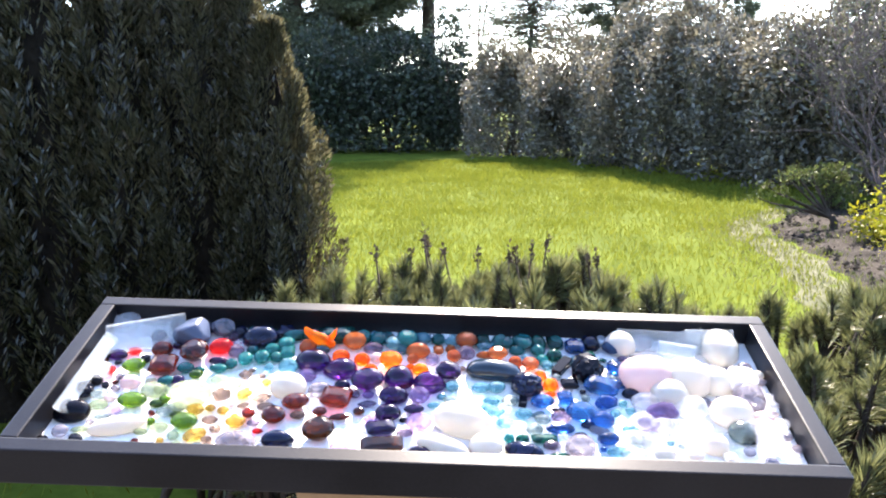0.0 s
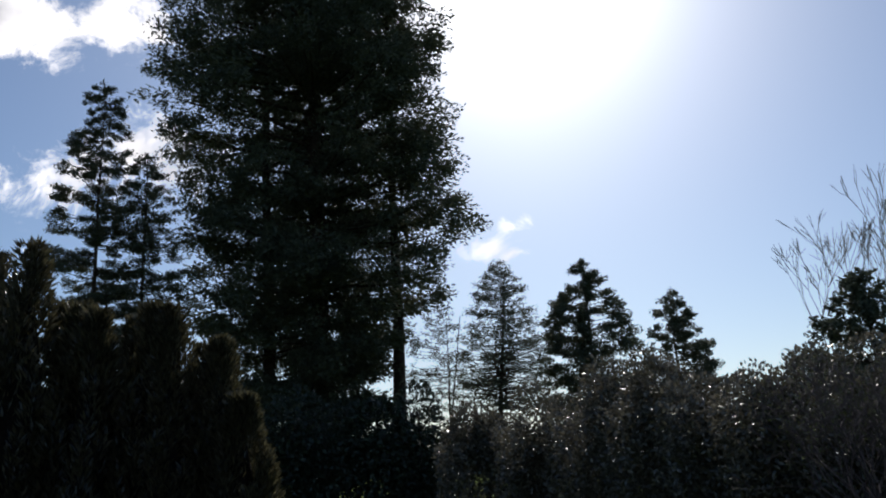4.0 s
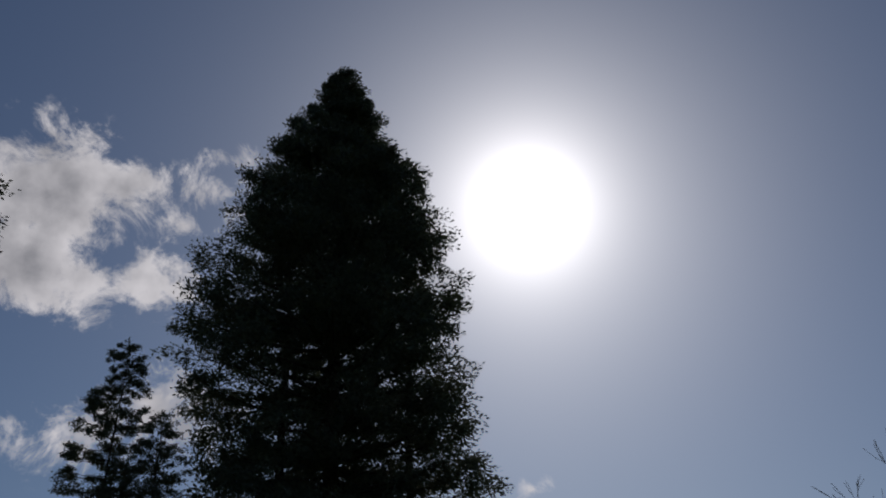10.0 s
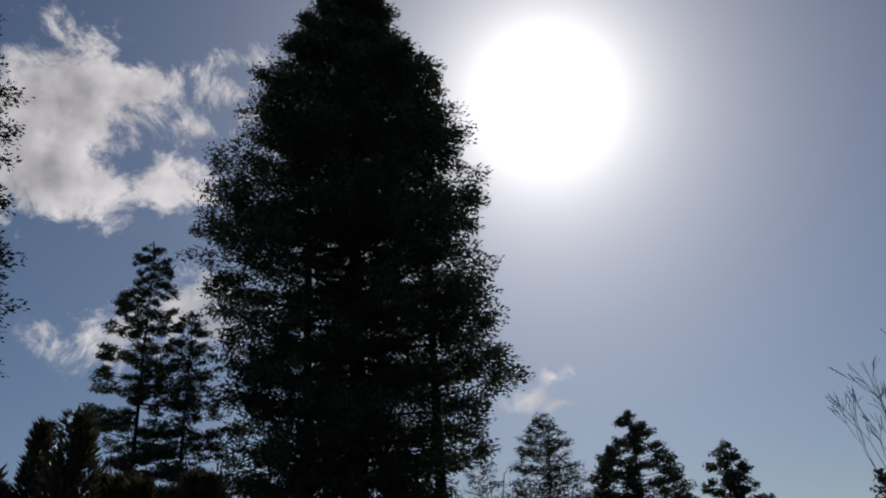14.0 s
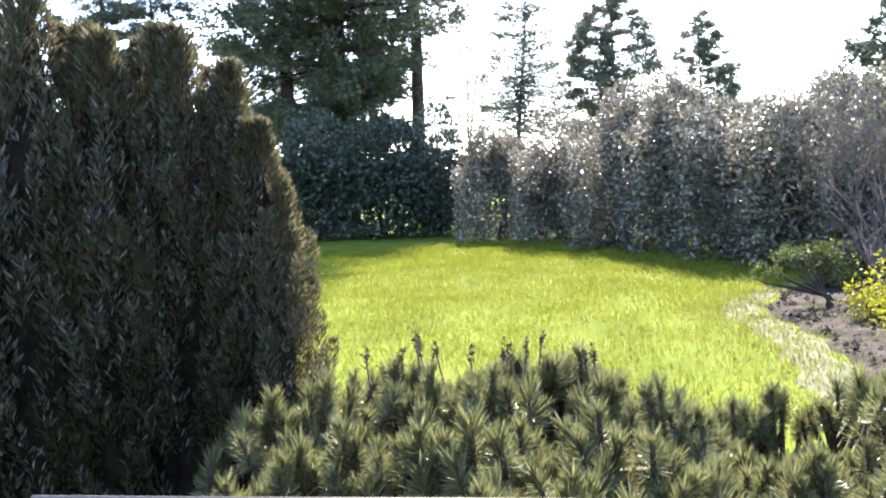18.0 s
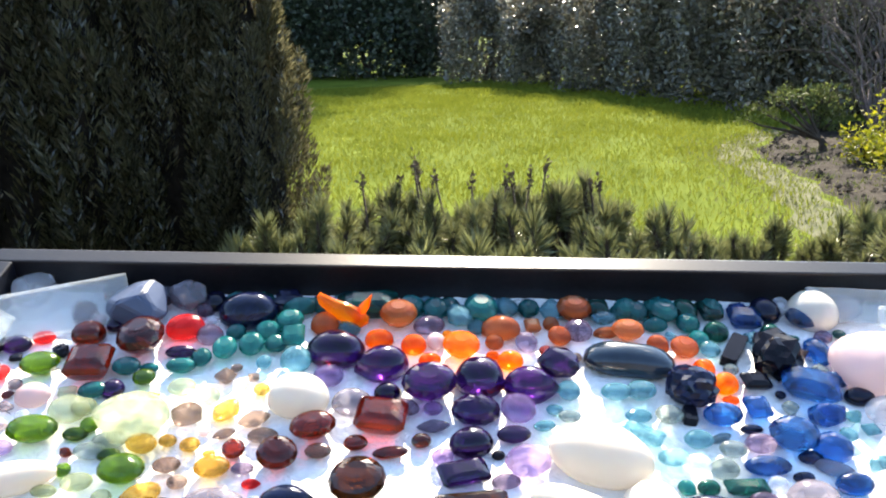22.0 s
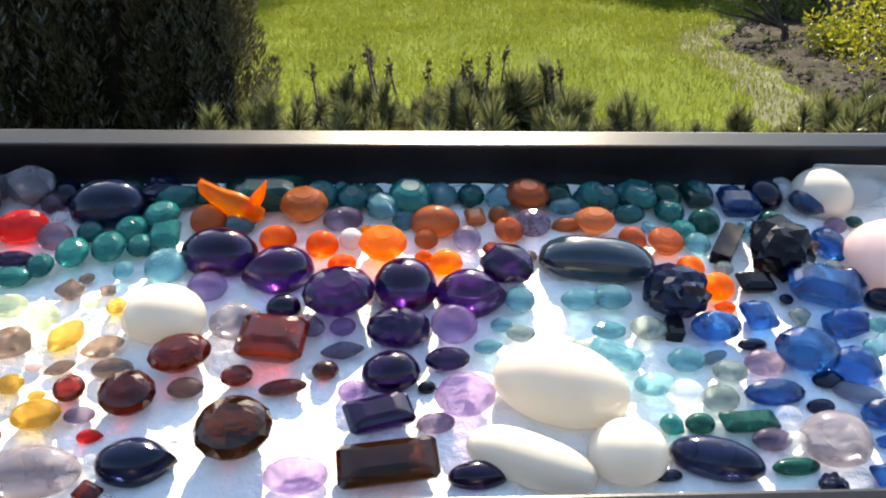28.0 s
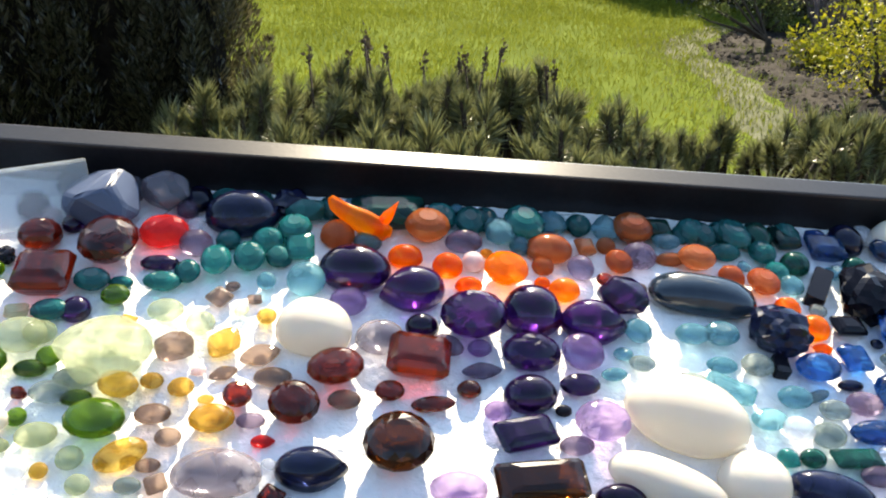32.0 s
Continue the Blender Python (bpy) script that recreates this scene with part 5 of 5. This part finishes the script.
gem("pale_amethyst", "fac", -37.9, -93.1, 8.8, 7.1, 5)
gem("pale_amethyst", "cab", -34.0, -118.6, 9.4, 7.1, 5)
gem("pale_amethyst", "fac", -3.9, -94.6, 15.5, 14.5, 5)
gem("pale_amethyst", "fac", -2.1, -123.3, 18.6, 14.5, 5)
gem("pale_amethyst", "cab", -47.9, -147.4, 18.1, 10.6, 5)
gem("pale_amethyst", "cab", -201.8, -116.9, 10.2, 7.0, 4)
gem("pale_amethyst", "raw", 157.2, -104.6, 24.4, 16.1, 4)
gem("pale_amethyst", "cab", 146.1, -114.2, 16.4, 9.7, 4)
gem("moonstone", "cab", -71.1, -90.2, 17.7, 12.8, 5)
gem("moonstone", "cab", 114.2, -122.0, 16.4, 6.8, -26)
gem("moonstone", "cab", -115.1, -145.1, 26.3, 14.5, 5)
gem("moonstone", "cab", 99.2, -139.7, 20.9, 16.9, 5)
gem("moonstone", "cab", 219.4, -84.7, 22.8, 27.3, -4)
gem("iolite", "cab", -142.4, -21.0, 12.0, 14.1, 5)
gem("iolite", "cab", -124.1, -31.1, 31.1, 21.6, 5)
gem("iolite", "raw", -106.9, -22.8, 16.3, 13.8, 5)
gem("iolite", "raw", 68.9, -81.6, 23.8, 21.6, 5)
gem("iolite", "cab", 119.9, -23.0, 16.0, 17.1, 5)
gem("iolite", "cab", 121.2, -23.1, 15.6, 9.9, 5)
gem("black_onyx", "bar", 96.0, -53.6, 22.5, 7.6, 58)
gem("iolite", "cab", 89.3, -101.0, 10.8, 4.6, 5)
gem("iolite", "cab", 101.0, -126.1, 9.5, 5.0, 5)
gem("iolite", "tearr", -89.3, -142.4, 23.3, 14.0, 5)
gem("iolite", "cab", 64.1, -144.8, 28.5, 13.3, -19)
gem("iolite", "cab", 50.2, -148.5, 8.7, 3.6, 5)
gem("iolite", "cab", -186.7, -17.9, 21.0, 10.8, 4)
gem("iolite", "cab", 140.7, -81.6, 14.6, 9.4, 4)
gem("fire_opal", "cab", -62.6, -48.0, 15.3, 11.1, 5)
gem("fire_opal", "cab", -47.0, -52.0, 13.5, 12.0, 5)
gem("fire_opal", "cab", -39.6, -61.5, 11.9, 8.0, 5)
gem("fire_opal", "fac", -26.0, -55.2, 19.5, 17.3, 5)
gem("fire_opal", "cab", -4.5, -61.9, 13.8, 11.2, 5)
gem("fire_opal", "cab", -11.9, -57.4, 7.2, 5.5, 5)
gem("fire_opal", "cab", 79.8, -65.0, 10.9, 10.5, 5)
gem("fire_opal", "cab", 86.2, -75.4, 13.0, 12.4, 5)
gem("fire_opal", "raw", 85.5, -84.9, 9.0, 5.6, 5)
gem("peridot", "fac", -159.2, -77.0, 10.1, 8.6, 5)
gem("peridot", "fac", -171.9, -104.6, 8.3, 7.3, 5)
gem("peridot", "cab", -159.8, -119.4, 10.0, 5.3, 5)
gem("peridot", "fac", -151.8, -129.2, 18.0, 13.3, 5)
gem("peridot", "fac", -204.8, -70.7, 17.8, 12.7, 4)
gem("peridot", "fac", -192.1, -109.9, 20.4, 13.6, 4)
gem("peridot", "cab", -176.2, -109.1, 10.4, 6.0, 4)
gem("peridot", "cab", -174.0, -127.3, 6.1, 6.0, 4)
gem("aquamarine", "fac", -111.2, -65.4, 7.1, 8.0, 5)
gem("aquamarine", "raw", -26.1, -32.7, 14.1, 15.8, 5)
gem("aquamarine", "raw", -18.4, -38.6, 9.5, 8.5, 5)
gem("aquamarine", "cab", -97.3, -65.0, 14.7, 14.7, 5)
gem("aquamarine", "raw", -5.2, -25.0, 13.4, 13.7, 5)
gem("aquamarine", "raw", -3.1, -24.3, 11.4, 11.4, 5)
gem("aquamarine", "raw", 17.3, -25.0, 12.7, 14.1, 5)
gem("aquamarine", "fac", 41.4, -30.6, 12.8, 8.1, 5)
gem("aquamarine", "fac", 18.5, -82.1, 10.4, 10.9, 5)
gem("aquamarine", "fac", 38.1, -82.1, 13.6, 9.0, 5)
gem("aquamarine", "fac", 48.7, -82.0, 13.7, 10.7, 5)
gem("aquamarine", "fac", 85.5, -53.2, 9.7, 10.1, 5)
gem("aquamarine", "fac", 65.7, -109.1, 12.6, 8.8, 5)
gem("aquamarine", "fac", 53.7, -118.2, 13.5, 7.8, 5)
gem("aquamarine", "rect", 44.6, -106.3, 17.4, 8.4, -32)
gem("aquamarine", "fac", 44.8, -95.8, 12.0, 6.9, 5)
gem("aquamarine", "cab", 11.5, -91.8, 7.5, 5.3, 5)
gem("aquamarine", "fac", 6.5, -101.5, 9.5, 5.2, 5)
gem("aquamarine", "cab", 133.5, -119.3, 11.6, 6.9, 4)
gem("aquamarine", "cab", 122.8, -141.4, 16.3, 7.0, 4)
gem("ruby", "cab", -150.3, -43.5, 22.2, 16.9, 5)
gem("ruby", "tearr", -104.0, -132.4, 8.9, 4.8, 5)
gem("ruby", "cab", -211.8, -49.9, 13.1, 7.5, 4)
gem("ruby", "fac", -219.9, -75.0, 9.4, 9.8, 4)
gem("smoky_topaz", "raw", -135.3, -99.5, 16.1, 12.5, 26)
gem("smoky_topaz", "marq", -108.9, -99.8, 15.3, 7.9, 21)
gem("smoky_topaz", "marq", -119.1, -107.5, 10.7, 5.0, 26)
gem("smoky_topaz", "cab", -104.0, -108.6, 13.8, 7.3, 5)
gem("smoky_topaz", "fac", -136.4, -125.5, 12.2, 8.0, 5)
gem("smoky_topaz", "cab", -130.7, -132.6, 8.9, 6.6, 5)
gem("smoky_topaz", "fac", -81.5, -117.0, 11.8, 7.6, 5)
gem("smoky_topaz", "cab", -134.1, -142.1, 8.2, 4.9, 5)
gem("apatite", "cab", -152.9, -18.5, 13.2, 10.7, 5)
gem("apatite", "cab", -132.0, -18.4, 13.2, 7.8, 5)
gem("apatite", "fac", -145.9, -69.3, 13.5, 8.5, 5)
gem("apatite", "fac", -138.5, -63.4, 9.4, 10.4, 5)
gem("apatite", "fac", -168.6, -70.8, 12.6, 10.1, 5)
gem("apatite", "cab", -159.5, -69.4, 8.8, 5.3, 5)
gem("apatite", "fac", -129.8, -57.4, 11.5, 14.1, 5)
gem("apatite", "cab", -127.4, -44.9, 9.8, 9.0, 5)
gem("apatite", "fac", -118.5, -54.5, 12.0, 13.7, 5)
gem("apatite", "cab", -113.1, -44.5, 12.8, 11.4, 5)
gem("apatite", "fac", -108.7, -53.0, 9.2, 10.9, 5)
gem("apatite", "cab", -91.1, -22.6, 11.9, 12.1, 5)
gem("apatite", "raw", -100.9, -26.4, 18.0, 12.5, 5)
gem("apatite", "fac", -103.8, -37.8, 13.7, 14.4, 5)
gem("apatite", "rect", -101.2, -47.1, 11.1, 12.4, 5)
gem("apatite", "cab", -106.8, -51.8, 7.2, 9.8, 5)
gem("apatite", "cab", -49.2, -24.6, 14.6, 13.6, 5)
gem("apatite", "fac", -37.2, -26.5, 12.9, 14.9, 5)
gem("apatite", "cab", -31.2, -23.9, 12.2, 11.9, 5)
gem("apatite", "fac", -16.1, -27.4, 17.4, 18.6, 5)
gem("apatite", "cab", 6.9, -23.5, 11.2, 10.9, 5)
gem("apatite", "cab", 6.0, -24.0, 7.3, 9.8, 5)
gem("apatite", "cab", 26.7, -24.0, 13.4, 12.4, 5)
gem("apatite", "cab", 53.3, -23.9, 13.3, 13.5, 5)
gem("apatite", "fac", 57.5, -25.7, 11.9, 13.0, 5)
gem("apatite", "cab", 66.0, -22.7, 11.3, 11.7, 5)
gem("apatite", "fac", 70.2, -25.6, 14.7, 17.8, 5)
gem("apatite", "cab", 65.1, -34.6, 12.7, 8.6, 5)
gem("apatite", "cab", 49.2, -24.8, 7.8, 9.7, 5)
gem("apatite", "fac", 81.7, -22.4, 10.4, 9.9, 5)
gem("apatite", "cab", 94.4, -22.5, 12.3, 13.7, 5)
gem("apatite", "cab", 80.5, -33.8, 11.7, 11.8, 5)
gem("apatite", "cab", 82.6, -45.5, 9.9, 11.1, 5)
gem("apatite", "fac", -177.5, -85.5, 12.8, 8.8, 5)
gem("apatite", "tearr", 55.6, -132.4, 7.8, 6.4, -45)
gem("grey_spinel", "raw", -144.6, -28.2, 10.1, 9.9, 5)
gem("grey_spinel", "cab", -138.4, -48.3, 12.6, 12.6, 38)
gem("grey_spinel", "cab", -40.2, -38.1, 15.6, 10.4, 5)
gem("grey_spinel", "cab", 3.6, -49.2, 10.8, 11.4, 5)
gem("grey_spinel", "cab", 28.0, -41.5, 14.1, 13.1, 5)
gem("grey_spinel", "cab", 141.2, -41.4, 9.0, 7.2, 5)
gem("grey_spinel", "cab", 89.6, -110.1, 13.8, 9.1, 5)
gem("grey_spinel", "fac", -108.4, -125.9, 9.1, 5.4, 5)
gem("grey_spinel", "fac", -48.5, -92.4, 12.0, 7.7, -32)
gem("grey_spinel", "marq", -37.7, -101.9, 14.2, 5.4, 5)
gem("grey_spinel", "cab", -10.8, -130.5, 11.7, 6.5, 5)
gem("grey_spinel", "cab", 81.8, -138.3, 12.5, 7.1, 5)
gem("white_opal", "cab", -92.9, -89.1, 26.5, 21.4, -11)
gem("white_opal", "cab", 141.9, -25.2, 24.6, 24.1, 5)
gem("white_opal", "cab", 25.3, -120.1, 41.8, 26.5, -16)
gem("white_opal", "cab", 14.0, -143.9, 38.1, 14.9, -23)
gem("white_opal", "cab", 40.4, -142.9, 23.0, 19.1, 5)
gem("white_opal", "cab", -192.8, -133.7, 39.2, 13.5, 17)
gem("white_opal", "cab", 180.8, -67.4, 37.5, 32.2, 4)
gem("white_opal", "cab", 151.3, -142.7, 14.7, 10.7, 4)
gem("white_opal", "cab", 214.2, -27.4, 30.1, 39.6, -4)
gem("white_opal", "cab", 183.5, -133.7, 18.9, 15.5, -4)
gem("white_opal", "cab", 200.9, -68.5, 25.3, 25.3, -4)
gem("white_opal", "cab", 202.2, -103.4, 31.0, 24.9, -4)
gem("white_opal", "cab", 165.4, -85.4, 28.9, 23.4, -4)
gem("smoky_quartz", "fac", -64.6, -134.7, 22.2, 19.3, 5)
gem("smoky_quartz", "rect", -23.8, -145.0, 28.0, 12.9, 5)
gem("prehnite", "cab", -177.8, -94.8, 11.2, 8.7, 5)
gem("prehnite", "raw", -155.5, -104.9, 33.7, 22.8, 21)
gem("prehnite", "fac", -141.6, -83.2, 12.5, 9.2, 5)
gem("prehnite", "fac", -129.5, -87.9, 10.1, 8.9, 5)
gem("prehnite", "cab", -213.3, -112.2, 13.2, 7.3, 4)
gem("prehnite", "fac", -182.2, -98.9, 16.8, 13.8, 4)
gem("prehnite", "fac", -166.0, -134.2, 12.5, 8.1, 4)
gem("prehnite", "cab", -215.4, -136.8, 13.3, 4.5, 4)
gem("prehnite", "cab", -177.2, -137.1, 9.7, 5.0, 4)
gem("clear_quartz", "raw", -140.6, -35.6, 7.4, 5.7, 5)
gem("clear_quartz", "raw", 28.8, -90.1, 11.1, 8.1, 5)
gem("clear_quartz", "raw", 129.3, -20.3, 11.1, 12.9, 5)
gem("clear_quartz", "raw", 159.1, -20.7, 16.7, 17.6, 5)
gem("clear_quartz", "fac", 61.9, -122.1, 11.3, 9.1, 5)
gem("clear_quartz", "raw", 87.6, -139.9, 10.6, 7.4, 5)
gem("clear_quartz", "cab", 89.6, -129.9, 8.6, 6.5, 5)
gem("clear_quartz", "raw", -228.2, -18.0, 22.3, 23.0, 4)
gem("clear_quartz", "raw", -227.7, -80.1, 23.7, 17.9, 4)
gem("clear_quartz", "cab", 154.2, -24.4, 17.9, 13.5, 4)
gem("clear_quartz", "cab", 148.4, -92.4, 21.8, 14.8, 4)
gem("clear_quartz", "raw", 165.5, -117.8, 14.6, 12.1, 4)
gem("clear_quartz", "raw", 134.0, -130.0, 22.7, 11.2, 4)
gem("clear_quartz", "cab", 145.0, -135.9, 16.7, 12.4, 4)
gem("clear_quartz", "cab", 131.7, -143.2, 19.0, 8.0, 4)
gem("clear_quartz", "raw", 217.6, -69.7, 26.3, 26.8, -4)
gem("clear_quartz", "raw", 216.5, -123.0, 25.8, 21.8, -4)
gem("clear_quartz", "raw", 219.3, -126.0, 19.6, 18.5, -4)
gem("clear_quartz", "raw", 196.7, -19.0, 30.1, 20.2, -4)
gem("clear_quartz", "raw", 214.8, -18.2, 25.3, 21.9, -4)
gem("clear_quartz", "raw", 175.9, -100.6, 26.5, 19.6, -4)
gem("clear_quartz", "raw", 155.5, -118.2, 21.2, 13.8, -4)
gem("clear_quartz", "cab", 166.5, -124.3, 13.3, 8.5, -4)
gem("clear_quartz", "raw", 148.7, -136.7, 13.0, 9.7, -4)
gem("clear_quartz", "raw", 142.4, -114.9, 21.3, 15.0, -4)
gem("clear_quartz", "cab", 178.9, -117.7, 17.0, 12.8, -4)


# an orange stone carved as a small leaping shape with a tail
def carved_stone():
    def tube(pts, radii):
        bm = bmesh.new()
        rows = []
        for (p, r) in zip(pts, radii):
            rows.append([bm.verts.new((p[0], p[1] + r * math.cos(q) * 0.8, p[2] + r * math.sin(q))) for q in [2 * math.pi * j / 10 for j in range(10)]])
        for lo, hi in zip(rows, rows[1:]):
            for j in range(10):
                bm.faces.new((lo[j], hi[j], hi[(j + 1) % 10], lo[(j + 1) % 10]))
        bm.faces.new(rows[0])
        bm.faces.new(list(reversed(rows[-1])))
        bmesh.ops.recalc_face_normals(bm, faces=bm.faces[:])
        return bm
    ob = tagged(new("carved_orange_stone"), "bright orange carved stone with a raised tail", "gemstone", "gemstones in the tray")
    ob.matrix_world = TRAY @ Matrix.Translation((-0.0785, -0.0345, FLOOR + 0.001)) @ pose(0, 0, 0, 0, 0, -12) @ Matrix.Scale(0.94, 4)
    part("body", tube(((-0.016, 0.004, 0.0095), (-0.0145, 0.0035, 0.0092), (-0.006, 0.0, 0.007), (0.002, -0.002, 0.006), (0.008, -0.003, 0.005), (0.012, -0.003, 0.005)), (0.0012, 0.0034, 0.0050, 0.0060, 0.0052, 0.002)), GEM["fire_opal"], ob, smooth=True)
    part("tail", tube(((0.004, -0.002, 0.004), (0.008, -0.001, 0.008), (0.0115, 0.0, 0.013), (0.013, 0.001, 0.0175)), (0.003, 0.0048, 0.0034, 0.0006)), GEM["fire_opal"], ob, smooth=True)


carved_stone()


def plate(x, y, z, length, breadth, rx, ry, rz, thick=0.0035):
    """A thin frosted glass plate leaning in the tray."""
    ob = tagged(new("glass_plate", from_bm("glass_plate", box_bm(-length / 2, length / 2, -breadth / 2, breadth / 2, 0, thick, 0.0006), GLASS_PLATE)), "thin pale blue frosted glass plate leaning by the rim", "glass plate", "glass plates")
    ob.matrix_world = TRAY @ pose(x, y, FLOOR + z, rx, ry, rz)


plate(-0.206, -0.037, 0.007, 0.056, 0.024, 28, 0, 22)
plate(-0.231, -0.087, 0.008, 0.010, 0.085, 0, 40, 0)
plate(0.170, -0.024, 0.006, 0.062, 0.016, 38, 0, -3)
plate(0.207, -0.023, 0.009, 0.036, 0.014, 40, 0, 2)
plate(0.180, -0.038, 0.008, 0.026, 0.010, 25, 0, -14)


# small stones that fill the gaps between the larger ones, by part of the tray (x and y range in mm, kinds, number, sizes)
fill = random.Random(91)
for x0, x1, y0, y1, kinds, count, lo, hi in (
        (165, 236, -158, -45, ("clear_quartz", "clear_quartz", "moonstone", "white_opal"), 46, 7, 15),
        (90, 165, -158, -60, ("aquamarine", "sapphire", "grey_beryl", "iolite"), 26, 5, 10),
        (-236, -195, -160, -45, ("clear_quartz", "black_onyx", "garnet", "moonstone"), 18, 6, 12),
        (-195, -90, -158, -60, ("prehnite", "smoky_topaz", "citrine", "garnet", "clear_quartz"), 26, 5, 9),
        (-150, 150, -44, -16, ("apatite", "aquamarine", "tourmaline", "apatite"), 40, 6, 12),
        (-90, 90, -60, -30, ("carnelian", "fire_opal", "garnet", "smoky_topaz"), 14, 6, 10)):
    made = 0
    for attempt in range(1500):
        if made == count:
            break
        x, y, size = fill.uniform(x0, x1), fill.uniform(y0, y1), fill.uniform(lo, hi)
        if all(math.hypot(x - q[0], y - q[1]) > size * 0.46 + 0.55 * q[2] + 0.45 * q[3] for q in placed):
            gem(fill.choice(kinds), fill.choice(("cab", "fac", "raw", "rect")), x, y, size, size * fill.uniform(0.65, 0.95), fill.uniform(-40, 40))
            made += 1
